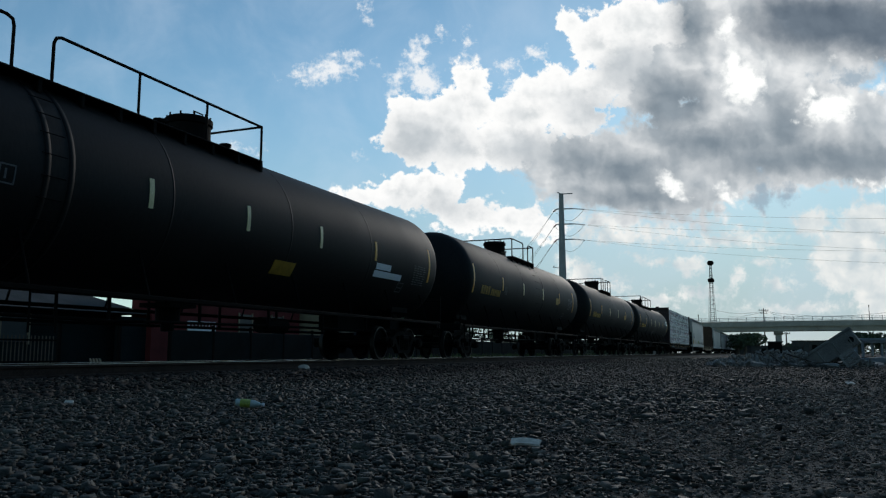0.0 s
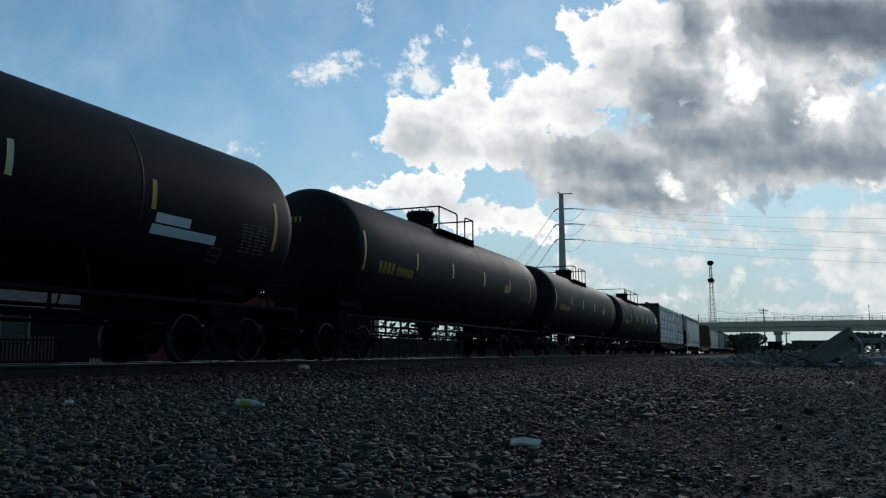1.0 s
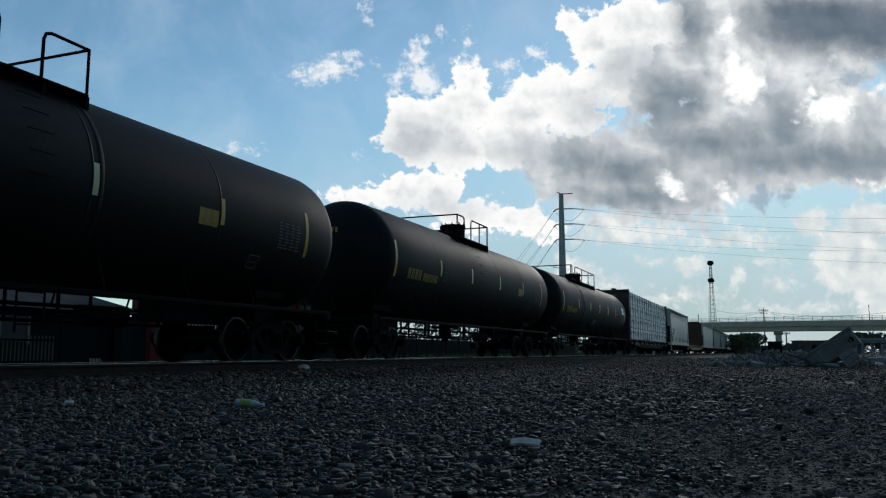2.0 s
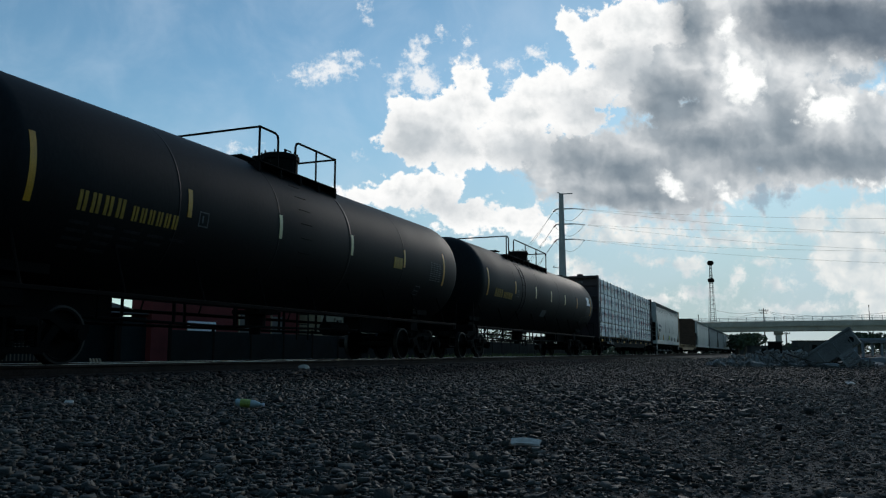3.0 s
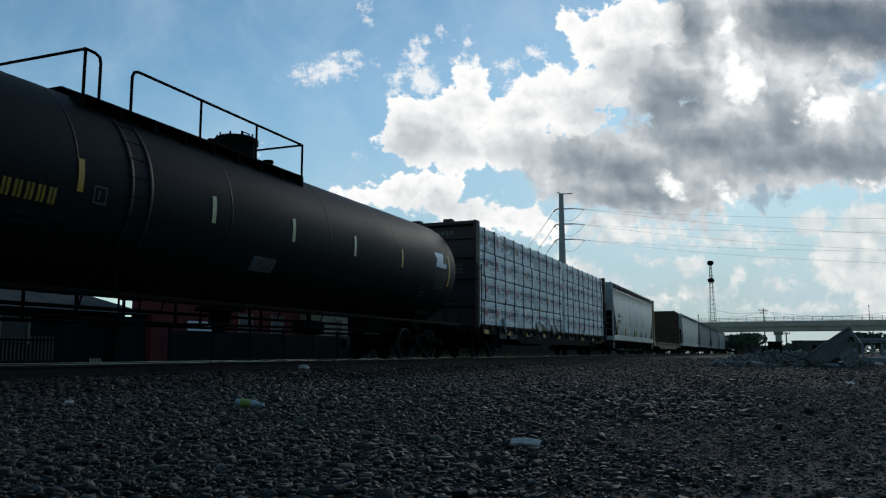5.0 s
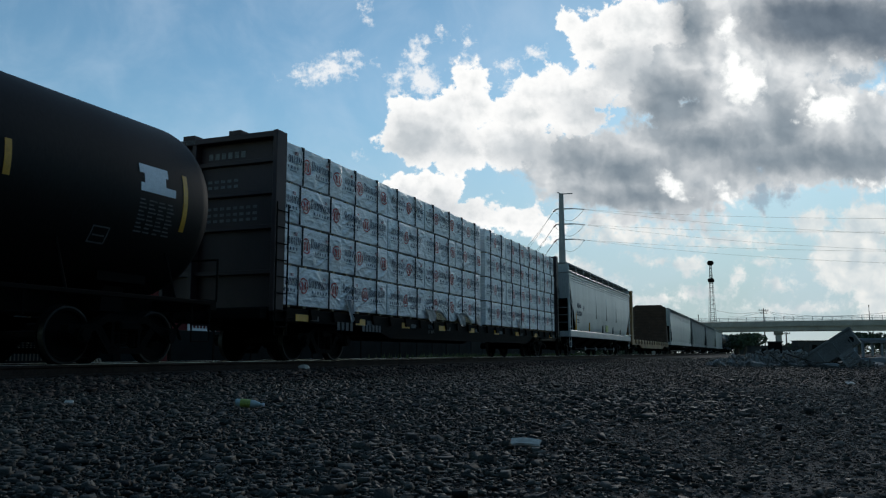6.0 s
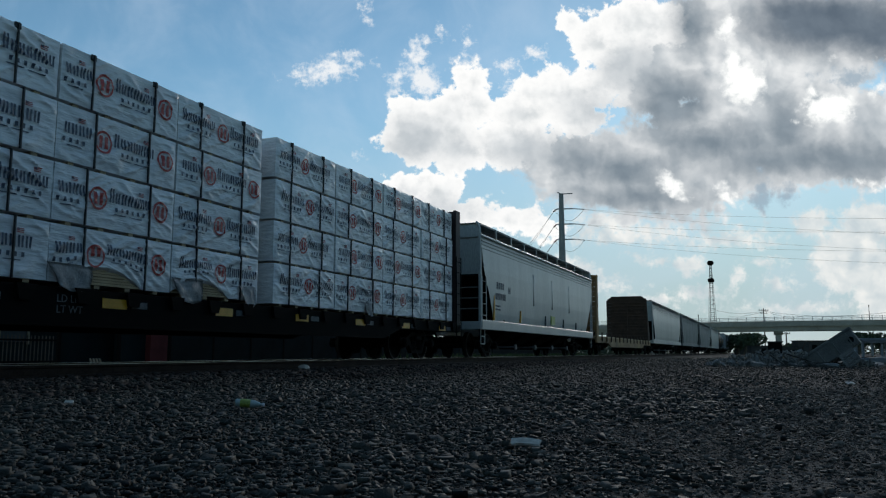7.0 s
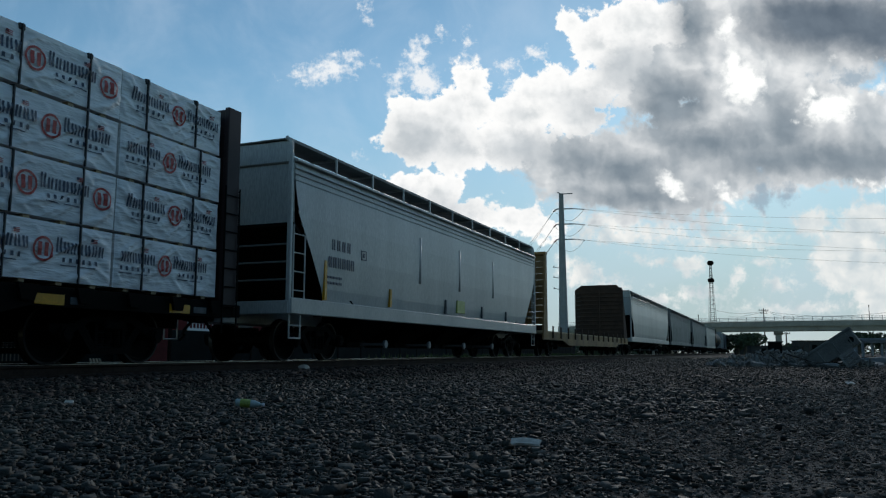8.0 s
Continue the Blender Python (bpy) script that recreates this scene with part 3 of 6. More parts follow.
def make_side_frame(bm):
    """Cast side frame with its window openings, pedestal jaws and journal boxes."""
    prism(bm, [(-1.12, 0.56), (-0.70, 0.58), (-0.42, 0.73), (0.42, 0.73), (0.70, 0.58), (1.12, 0.56), (1.12, 0.46), (1.02, 0.40), (0.76, 0.42), (0.62, 0.50), (0.40, 0.62),
               (-0.40, 0.62), (-0.62, 0.50), (-0.76, 0.42), (-1.02, 0.40), (-1.12, 0.46)], 0.93, 1.07)
    prism(bm, [(-0.62, 0.50), (-0.50, 0.56), (-0.26, 0.24), (0.26, 0.24), (0.50, 0.56), (0.62, 0.50), (0.34, 0.15), (-0.34, 0.15)], 0.94, 1.06)
    for s in (-1, 1):
        prism(bm, [(s * 0.24, 0.24), (s * 0.30, 0.24), (s * 0.30, 0.66), (s * 0.24, 0.66)], 0.94, 1.06)
        rod(bm, (1.03, s * 0.89, 0.43), (1.15, s * 0.89, 0.43), 0.12, 14)
        rod(bm, (1.15, s * 0.89, 0.43), (1.18, s * 0.89, 0.43), 0.085, 12)
    return bm


def make_springs(bm):
    for y in (-0.16, 0.0, 0.16):
        for k in range(7):
            z = 0.26 + k * 0.035
            rod(bm, (1.0, y, z), (1.0, y, z + 0.02), 0.065, 10)
    return bm


def make_bolster(bm):
    box(bm, -1.14, 1.14, -0.2, 0.2, 0.50, 0.64, 0.03)
    rod(bm, (0, 0, 0.64), (0, 0, 0.78), 0.2, 14)
    for s in (-1, 1):
        box(bm, s * 0.62 - 0.08, s * 0.62 + 0.08, -0.12, 0.12, 0.64, 0.72, 0.01)
        for q in (-1, 1):
            box(bm, s * 0.75 - 0.06, s * 0.75 + 0.06, q * 0.42 - 0.05, q * 0.42 + 0.05, 0.28, 0.55, 0.01)
        rod(bm, (-0.75, s * 0.42, 0.36), (0.75, s * 0.42, 0.36), 0.035, 8)
    return bm


def truck(car, y):
    bol = mesh_part("truck_bolster", shared("truck_bolster", make_bolster, STEEL), car, (0, y, 0))
    sf = shared("side_frame", make_side_frame, STEEL)
    sp = shared("springs", make_springs, STEEL)
    for s in (1, -1):
        f = mesh_part("side_frame", sf, bol)
        g = mesh_part("springs", sp, bol)
        if s < 0:
            f.rotation_euler = g.rotation_euler = (0, 0, math.pi)
    for dy in (-0.89, 0.89):
        ws = mesh_part("wheelset", shared("wheelset", make_axle, STEEL), car, (0, y + dy, WHEEL_R))
        for s in (1, -1):
            w = mesh_part("wheel", shared("wheel", make_wheel, STEEL), ws, (s * 0.755, 0, 0))
            tt = mesh_part("tread", shared("tread", make_tread, TREAD), ws, (s * 0.755, 0, 0), "bright worn wheel tread")
            if s < 0:
                w.rotation_euler = (0, 0, math.pi)
        WHEELSETS.append((ws, y + dy))


def make_coupler(bm):
    box(bm, -0.09, 0.09, -0.5, 0.0, 0.78, 0.96, 0.02)
    prism(bm, [(-0.02, 0.74), (0.22, 0.74), (0.30, 0.80), (0.30, 0.95), (0.22, 1.02), (-0.02, 1.02)], -0.16, 0.05)
    prism(bm, [(0.10, 0.76), (0.28, 0.78), (0.28, 0.98), (0.10, 1.0)], 0.06, 0.17)
    pipe(bm, [(0.35, -0.3, 0.85), (0.38, -0.05, 0.6), (0.3, 0.15, 0.42), (0.1, 0.28, 0.5)], 0.03, 6)
    return bm


def coupler(car, y, s):
    c = mesh_part("coupler", shared("coupler", make_coupler, STEEL), car, (0, y, 0))
    if s < 0:
        c.rotation_euler = (0, 0, math.pi)


def make_ladder(width, height, rungs):
    def make(bm):
        for x in (0, width):
            rod(bm, (0, x, 0), (0, x, height), 0.016, 6)
        for i in range(rungs):
            z = height * (i + 0.5) / rungs
            rod(bm, (0, 0, z), (0, width, z), 0.013, 6)
        return bm
    return make


TANK_R, TANK_Z = 1.52, 2.60


def curved(bm, y0, y1, z0, z1, side=1, lift=0.006, steps=5):
    """A panel laid on the tank's flank between two heights."""
    rows = []
    for rr in (TANK_R + lift, TANK_R - 0.004):
        for i in range(steps + 1):
            a = math.asin(max(-1, min(1, (z0 + (z1 - z0) * i / steps - TANK_Z) / TANK_R)))
            rows.append([bm.verts.new((side * rr * math.cos(a), y, TANK_Z + rr * math.sin(a))) for y in (y0, y1)])
    n = steps + 1
    for k in range(steps):
        bm.faces.new((rows[k][0], rows[k][1], rows[k + 1][1], rows[k + 1][0]))
        for j in (0, 1):
            bm.faces.new((rows[k][j], rows[k + 1][j], rows[n + k + 1][j], rows[n + k][j]))
    for k in (0, steps):
        bm.faces.new((rows[k][0], rows[k][1], rows[n + k][1], rows[n + k][0]))
    return bm


def letter_bars(bm, y0, z0, pitch, height, n, side=1):
    """Plain bars that stand for a line of characters: a pair of strokes for each."""
    for i in range(n):
        y = y0 + i * pitch
        for a, b in ((0.0, 0.26), (0.40, 0.66)):
            curved(bm, y + pitch * a, y + pitch * b, z0, z0 + height, side, 0.005, 3)
    return bm


def tank_car(u, half, extra, trucks, stripes, deck, opening, dome_y, label, style):
    """half: to the tips of the heads; deck: ends of the top platform; opening: gap in its near handrail."""
    car = thing("tank_car", label, "tank car", group="train cars")
    cyl = half - 0.78
    prof = [(TANK_R * math.sin(a), -cyl - 0.78 * math.cos(a)) for a in [i * math.pi / 20 for i in range(0, 10)]]
    prof += [(TANK_R, -cyl)] + [(TANK_R, -cyl + 2 * cyl * i / 10) for i in range(1, 10)] + [(TANK_R, cyl)]
    prof += [(r, -s) for r, s in prof[9::-1]]
    prof = [(r, s + extra) if s > 0 else (r, s) for r, s in prof]
    bm = B()
    lathe(bm, prof, 72, "Y", (0, 0, TANK_Z))
    shell = part("shell", bm, TANK, car, "black painted steel tank shell", smooth=True)
    for y in [-cyl + 2 * cyl * k / 5 for k in range(1, 5)]:
        bm = B()
        lathe(bm, [(TANK_R - 0.01, y - 0.03), (TANK_R + 0.0015, y - 0.022), (TANK_R + 0.0025, y), (TANK_R + 0.0015, y + 0.022), (TANK_R - 0.01, y + 0.03)], 72, "Y", (0, 0, TANK_Z))
        part("weld_seam", bm, TANK, shell, smooth=True)
    # collar bands beside the platform
    for y in (deck[0] + 0.55, deck[0] + 0.95) if style == "long" else (deck[1] - 0.1,):
        bm = B()
        lathe(bm, [(TANK_R, y - 0.05), (TANK_R + (0.010 if style == "long" else 0.003), y - 0.045), (TANK_R + (0.010 if style == "long" else 0.003), y + 0.045), (TANK_R, y + 0.05)], 72, "Y", (0, 0, TANK_Z))
        part("band", bm, TANK, shell, smooth=True)
    for i, y in enumerate(stripes):
        tall = i in (0, len(stripes) - 1)
        bm = B()
        if tall:
            curved(bm, y - 0.05, y + 0.05, TANK_Z - 0.5, TANK_Z + 0.42, 1, 0.006, 8)
        else:
            curved(bm, y - 0.05, y + 0.05, TANK_Z - 0.24, TANK_Z + 0.22, 1, 0.006, 4)
        # strips are all yellow; the middle ones are coloured pale for their sheen
        part("reflective_strip", bm, YELLOW if i < 2 or i > len(stripes) - 3 else CREAM, car)
    # stencilled marks: bars in place of the letters
    e0 = stripes[0]
    bm = letter_bars(B(), e0 + 0.80, TANK_Z - 0.48, 0.235, 0.28, 4)
    letter_bars(bm, e0 + 1.82, TANK_Z - 0.48, 0.175, 0.22, 6)
    part("stencil", bm, STENCIL, car, "yellow stencilled marks on the flank")
    bm = B()
    for k in range(4):
        for j in range(5 - k):
            curved(bm, e0 + 0.75 + j * 0.5, e0 + 1.1 + j * 0.5, TANK_Z - 0.66 - k * 0.11, TANK_Z - 0.62 - k * 0.11, 1, 0.004, 1)
    part("small_stencil", bm, DIM, car, "faded small stencil lines")
    e1 = stripes[-1]
    bm = B()
    for k in range(9):
        for j in range(4):
            z = TANK_Z - (0.62 if style == "long" else 0.42) + k * 0.06
            curved(bm, e1 - 1.0 + j * 0.2, e1 - 0.84 + j * 0.2 - 0.03 * ((k + j) % 3), z, z + 0.022, 1, 0.004, 1)
    part("data_block", bm, FAINT, car, "white data lines near the tank's end")
    bm = B()
    for a, b, c, d in ((-1.75, -1.73, -0.82, -0.58), (-1.45, -1.43, -0.82, -0.58), (-1.75, -1.43, -0.60, -0.58), (-1.75, -1.43, -0.82, -0.80), (-1.70, -1.48, -0.72, -0.70)):
        curved(bm, e1 + a, e1 + b, TANK_Z + c - 0.05, TANK_Z + d - 0.05, 1, 0.004, 2)
    for a, b, c, d in ((0.0, 0.02, -0.35, -0.10), (0.22, 0.24, -0.35, -0.10), (0.0, 0.24, -0.12, -0.10), (0.0, 0.24, -0.35, -0.33), (0.08, 0.11, -0.29, -0.16)):
        curved(bm, stripes[1] + 0.25 + a, stripes[1] + 0.25 + b, TANK_Z + c, TANK_Z + d, 1, 0.004, 2)
    part("marking_box", bm, FAINT, car, "thin outlined marking boxes")
    if style == "long":
        bm = B()
        if u < -60:
            plates = ((-3.2, -2.4, -0.42, -0.27), (-3.25, -1.7, -0.60, -0.45))
        else:
            plates = ((-1.02, -0.40, 0.28, 0.42), (-0.92, -0.46, 0.13, 0.28), (-1.0, -0.24, 0.0, 0.13))
        for c, d, e, f in plates:
            curved(bm, e1 + c, e1 + d, TANK_Z + e, TANK_Z + f, 1, 0.006, 2)
        part("white_plate", bm, WHITE, car, "blank white patch plates")
    bm = B()
    yy = dome_y + (1.0 if u < -60 else -1.2) if style == "long" else stripes[-2] - 0.62
    curved(bm, yy, yy + (0.75 if style == "long" else 0.5), TANK_Z - (0.9 if style == "long" else 0.30), TANK_Z - (0.64 if style == "long" else 0.02), 1, 0.006, 3)
    part("placard", bm, FAINT if style == "long" and u > -60 else STENCIL, car, "flat placard on the flank")
    # marks on the head facing the front
    bm = B()
    for i in range(10):
        x = -0.95 + i * 0.115 + (0.08 if i > 3 else 0)
        z = 0.66
        y = -cyl - 0.78 * math.sqrt(max(0.0, 1 - (x * x + z * z) / TANK_R ** 2))
        box(bm, x, x + (0.075 if i < 4 else 0.06), y - 0.012, y + 0.05, TANK_Z + z - 0.07, TANK_Z + z + 0.06)
    part("head_stencil", bm, STENCIL, car, "yellow stencilled marks on the tank head")
    # platform, handrail, dome
    d0, d1 = deck
    zt, wx = 4.62, 1.03
    zp = 3.93
    bm = B()
    box(bm, 0.52, 1.08, d0, d1, zp - 0.03, zp, 0.006)
    box(bm, -1.08, -0.52, d0, d1, zp - 0.03, zp, 0.006)
    box(bm, -0.6, 0.6, d0, d0 + 0.5, zp + 0.14, zp + 0.18, 0.006)
    box(bm, -0.6, 0.6, d1 - 0.5, d1, zp + 0.14, zp + 0.18, 0.006)
    n = int((d1 - d0) / 0.8) + 1
    for i in range(n + 1):
        y = d0 + (d1 - d0) * i / n
        for s in (-1, 1):
            box(bm, s * 0.55, s * 1.06, y - 0.03, y + 0.03, zp - 0.22, zp - 0.03)
    platform = part("platform", bm, STEEL, car, "black steel grating platform")
    rad = 0.024
    for s in (1, -1):
        runs = [(d0, opening[0]), (opening[1], d1)] if s > 0 else [(d0, d1)]
        for i, (a, b) in enumerate(runs):
            bm = B()
            pts = [(s * wx, a, zp - 0.05), (s * wx, a, zt), (s * wx, b, zt), (s * wx, b, zp - 0.05)]
            c = 0.12
            if s > 0 and i == 1:
                pts[1:2] = [(s * wx, a, zt - c), (s * wx, a + c * 0.3, zt - c * 0.3), (s * wx, a + c, zt)]
            if s > 0 and i == 0:
                pts[2:3] = [(s * wx, b - min(c, (b - a) * 0.5), zt), (s * wx, b - c * 0.2, zt - c * 0.3), (s * wx, b, zt - c)]
            pipe(bm, pts, rad)
            m = int((b - a) / 1.7)
            for k in range(1, m + 1):
                y = a + (b - a) * k / (m + 1)
                rod(bm, (s * wx, y, zp - 0.05), (s * wx, y, zt), rad * 0.9)
            part("handrail", bm, STEEL, platform)
    for y in (d0, d1):
        bm = pipe(B(), [(-wx, y, zt), (wx, y, zt)], rad)
        part("handrail", bm, STEEL, platform)
    bm = B()
    lathe(bm, [(0.0, 3.9), (0.42, 3.9), (0.42, 4.48), (0.455, 4.50), (0.455, 4.60), (0.40, 4.64), (0.0, 4.66)], 32, "Z", (0, dome_y, 0))
    dome = part("manway_dome", bm, STEEL, car, "round black manway housing", smooth=False)
    bm = pipe(B(), [(0.22, dome_y - 0.13, 4.64), (0.22, dome_y - 0.13, 4.74), (0.22, dome_y + 0.13, 4.74), (0.22, dome_y + 0.13, 4.64)], 0.014, 6)
    for k in range(10):
        a = k * 0.628
        rod(bm, (0.40 * math.cos(a), dome_y + 0.40 * math.sin(a), 4.58), (0.40 * math.cos(a), dome_y + 0.40 * math.sin(a), 4.69), 0.018, 6)
    part("dome_bolts", bm, STEEL, dome)
    for q, dy in enumerate((-0.95, 0.95) if style == "long" else ((0.75,) if dome_y < 0 else (-0.75, -1.05))):
        bm = B()
        rod(bm, (0.15, dome_y + dy, 4.05), (0.15, dome_y + dy, 4.30), 0.09, 12)
        rod(bm, (0.15, dome_y + dy, 4.30), (0.15, dome_y + dy, 4.36), 0.12, 12)
        rod(bm, (0.15, dome_y + dy - 0.16, 4.22), (0.15, dome_y + dy + 0.16, 4.22), 0.05, 8)
        part("valve", bm, STEEL, car)
    # underframe: stub sills, bolsters, side handrail, pipes
    for s in (-1, 1):
        bm = B()
        box(bm, -0.28, 0.28, s * (half + 0.35), s * (half - 3.6), 0.72, 1.10, 0.02)
        box(bm, -1.45, 1.45, s * (half + 0.05), s * (half + 0.30), 0.86, 1.06, 0.02)
        part("stub_sill", bm, STEEL, car)
        bm = prism(B(), [(s * trucks - 0.25, 0.80), (s * trucks + 0.25, 0.80), (s * trucks + 0.20, 1.2), (s * trucks - 0.20, 1.2)], -0.75, 0.75)
        prism(bm, [(s * trucks - 0.5, 1.25), (s * trucks + 0.5, 1.25), (s * trucks + 0.5, 1.5), (s * trucks - 0.5, 1.5)], 0.60, 0.92)
        prism(bm, [(s * trucks - 0.5, 1.25), (s * trucks + 0.5, 1.25), (s * trucks + 0.5, 1.5), (s * trucks - 0.5, 1.5)], -0.92, -0.60)
        part("saddle", bm, STEEL, car)
        coupler(car, s * (half + 0.62), s)
        truck(car, s * trucks)
        bm = pipe(B(), [(-1.45, s * (half + 0.28), 1.02), (-1.45, s * (half + 0.28), 1.75), (1.45, s * (half + 0.28), 1.75), (1.45, s * (half + 0.28), 1.02)], 0.018, 6)
        part("end_grab_rail", bm, STEEL, car)
        bm = B()
        for zz in (0.35, 0.62):
            rod(bm, (1.5, s * (half + 0.05), zz), (1.5, s * (half - 0.4), zz), 0.014, 6)
        for yy in (half + 0.05, half - 0.4):
            rod(bm, (1.5, s * yy, 0.35), (1.5, s * yy, 1.05), 0.014, 6)
        part("step", bm, STEEL, car)
    for s in (-1, 1):
        bm = B()
        box(bm, s * 1.50 - 0.035, s * 1.50 + 0.035, -half - 0.1, half + 0.1, 0.96, 1.03, 0.01)
        for k in range(9):
            y = -half + 0.8 + (2 * half - 1.6) * k / 8
            rod(bm, (s * 1.50, y, 1.0), (s * 1.25, y, 1.75), 0.02, 6)
        part("side_rail", bm, STEEL, car)
    bm = pipe(B(), [(0.55, -trucks + 1.0, 0.72), (0.55, -1.8, 0.66), (0.9, -1.6, 0.66), (0.9, 1.8, 0.70), (0.5, 2.2, 0.72), (0.5, trucks - 1.0, 0.74)], 0.028, 6)
    for k in range(7):
        y = -trucks + 1.6 + (2 * trucks - 3.2) * k / 6
        rod(bm, (0.72, y, 0.68), (0.72, y, 1.15), 0.03, 6)
        rod(bm, (-0.72, y + 0.3, 0.66), (-0.72, y + 0.3, 1.15), 0.03, 6)
    rod(bm, (-0.72, -trucks + 1.2, 0.68), (-0.72, trucks - 1.2, 0.68), 0.03, 6)
    part("brake_pipe", bm, STEEL, car)
    bm = B()
    rod(bm, (0, 0, 1.12), (0, 0, 0.72), 0.22, 14)
    rod(bm, (0, 0, 0.72), (0, 0, 0.55), 0.12, 12)
    box(bm, -0.35, 0.35, -0.35, 0.35, 0.98, 1.06)
    part("outlet_valve", bm, STEEL, car)
    bm = B()
    rod(bm, (0.2, 2.6, 0.75), (0.2, 3.5, 0.75), 0.17, 14)
    part("brake_cylinder", bm, STEEL, car)
    lad = mesh_part("ladder", shared("tank_ladder", make_ladder(0.42, 0.62, 3), STEEL), car, (1.5, (opening[0] + opening[1]) / 2 - 0.2, 0.42))
    bm = B()
    for k in range(11):
        a = -0.85 + k * 0.19
        p = (1.56 * math.cos(a), (opening[0] + opening[1]) / 2, TANK_Z + 1.56 * math.sin(a))
        rod(bm, (p[0], p[1] - 0.2, p[2]), (p[0], p[1] + 0.2, p[2]), 0.008, 6)
    part("shell_ladder", bm, STEEL, car)
    moving(car, u)
    return car


def short_tank(u, flip, label):
    st = [-7.1, -4.05, -1.4, 1.5, 4.35, 7.1]
    if flip:
        return tank_car(u, 7.95, 0.84, 6.7, st, (-1.5, 1.5), (-0.85, -0.2), 0.75, label, "short")
    return tank_car(u, 7.95, 0.84, 6.7, st, (-1.35, 1.7), (0.2, 0.9), -0.4, label, "short")


def long_tank(u, label):
    return tank_car(u, 9.4, 0.52, 8.05, [-8.28, -5.1, -2.22, 0.28, 2.86, 5.42, 8.72], (-4.7, 1.28), (-4.4, -3.75), 0.35, label, "long")


# ---- centre-beam car and its lumber ----
LOAD_Z, TIER = 1.095, 0.8375
STACKS = [0.03 + 2.39 * k for k in range(5)] + [12.46 + 2.41 * k for k in range(4)]


def lumber_car(u):
    car = thing("centerbeam_car", "dark centre-beam flat car with maroon end bulkheads carrying lumber", "flat car", group="train cars")
    h = 11.5
    bm = B()
    box(bm, -1.32, 1.32, -11.4, 11.4, 0.96, 1.05, 0.01)
    deck = part("deck", bm, STEEL, car)
    for s in (-1, 1):
        bm = prism(B(), [(-11.4, 0.98), (11.4, 0.98), (11.4, 0.78), (7.2, 0.78), (6.2, 0.52), (-6.2, 0.52), (-7.2, 0.78), (-11.4, 0.78)], s * 1.28, s * 1.36)
        part("side_sill", bm, STEEL, car)
    bm = B()
    box(bm, -0.18, 0.18, -11.4, 11.4, 0.6, 0.96, 0.01)
    part("centre_sill", bm, STEEL, car)
    bm = B()
    for s in (-1, 1):
        for k in range(24):
            y = -10.9 + k * 0.948
            prism(bm, [(y - 0.16, 1.05), (y + 0.16, 1.05), (y + 0.10, 0.84), (y - 0.10, 0.84)], s * 1.36, s * 1.42)
    part("winch_bracket", bm, STEEL, car, "row of strap winches along the sill")
    for k in range(9):
        bm = B()
        y = -10.6 + k * 2.55
        box(bm, 1.362, 1.372, y, y + 0.48, 0.80, 0.94, 0.002)
        part("reflective_strip", bm, YELLOW, car)
        bm = B()
        box(bm, 1.362, 1.37, y + 0.58, y + 0.9, 0.82, 0.92, 0.002)
        part("white_mark", bm, FAINT, car)
    for words, z in (("LD LMT", 0.845), ("LT WT", 0.70)):
        lettering("weight_stencil", words, 0.15, FAINT, car, pose(1.366, -3.75, z, 90, 0, 90), "pale weight stencil")
    bm = B()
    for i in range(4):
        box(bm, 1.362, 1.37, -8.9 + i * 0.2, -8.78 + i * 0.2, 0.66, 0.84)
    for i in range(6):
        box(bm, 1.362, 1.37, -7.7 + i * 0.17, -7.59 + i * 0.17, 0.66, 0.82)
    part("stencil", bm, FAINT, car, "pale stencilled marks on the sill")
    bm = B()
    box(bm, -0.06, 0.06, -11.1, 11.1, 4.25, 4.45, 0.01)
    for k in range(12):
        y = -11.0 + k * 2.0
        box(bm, -0.06, 0.06, y - 0.08, y + 0.08, 1.05, 4.25)
    part("centre_beam", bm, MAROON, car)
    for s in (-1, 1):
        y0 = s * 11.12
        bm = B()
        box(bm, -1.36, 1.36, min(y0, y0 + s * 0.10), max(y0, y0 + s * 0.10), 1.0, 4.52, 0.01)
        bulk = part("bulkhead", bm, MAROON, car, "maroon ribbed steel end bulkhead")
        bm = B()
        for x in (-1.38, 1.30):
            box(bm, x, x + 0.10, min(y0 - s * 0.02, y0 + s * 0.34), max(y0 - s * 0.02, y0 + s * 0.34), 0.96, 4.55, 0.012)
        for x in (-0.7,):
            box(bm, x, x + 0.1, min(y0 + s * 0.1, y0 + s * 0.30), max(y0 + s * 0.1, y0 + s * 0.30), 1.0, 4.5, 0.01)
        box(bm, -1.37, 1.37, min(y0 + s * 0.1, y0 + s * 0.32), max(y0 + s * 0.1, y0 + s * 0.32), 4.42, 4.54, 0.012)
        part("bulkhead_frame", bm, MAROON, bulk)
        for z in (1.7, 2.6, 3.3, 3.95):
            part("panel_rib", box(B(), -1.27, 1.29, min(y0 + s * 0.102, y0 + s * 0.2), max(y0 + s * 0.102, y0 + s * 0.2), z, z + 0.09, 0.01), MAROON, bulk)
        bm = B()
        for z, n, hh in ((4.12, 6, 0.13), (3.62, 5, 0.06), (3.50, 5, 0.06), (3.05, 8, 0.06), (2.92, 8, 0.06), (2.80, 8, 0.06)):
            for i in range(n):
                box(bm, -0.42 + i * 0.16, -0.32 + i * 0.16, y0 + s * 0.101, y0 + s * 0.104, z, z + hh)
        part("bulkhead_stencil", bm, FAINT, bulk, "small pale stencil bars")
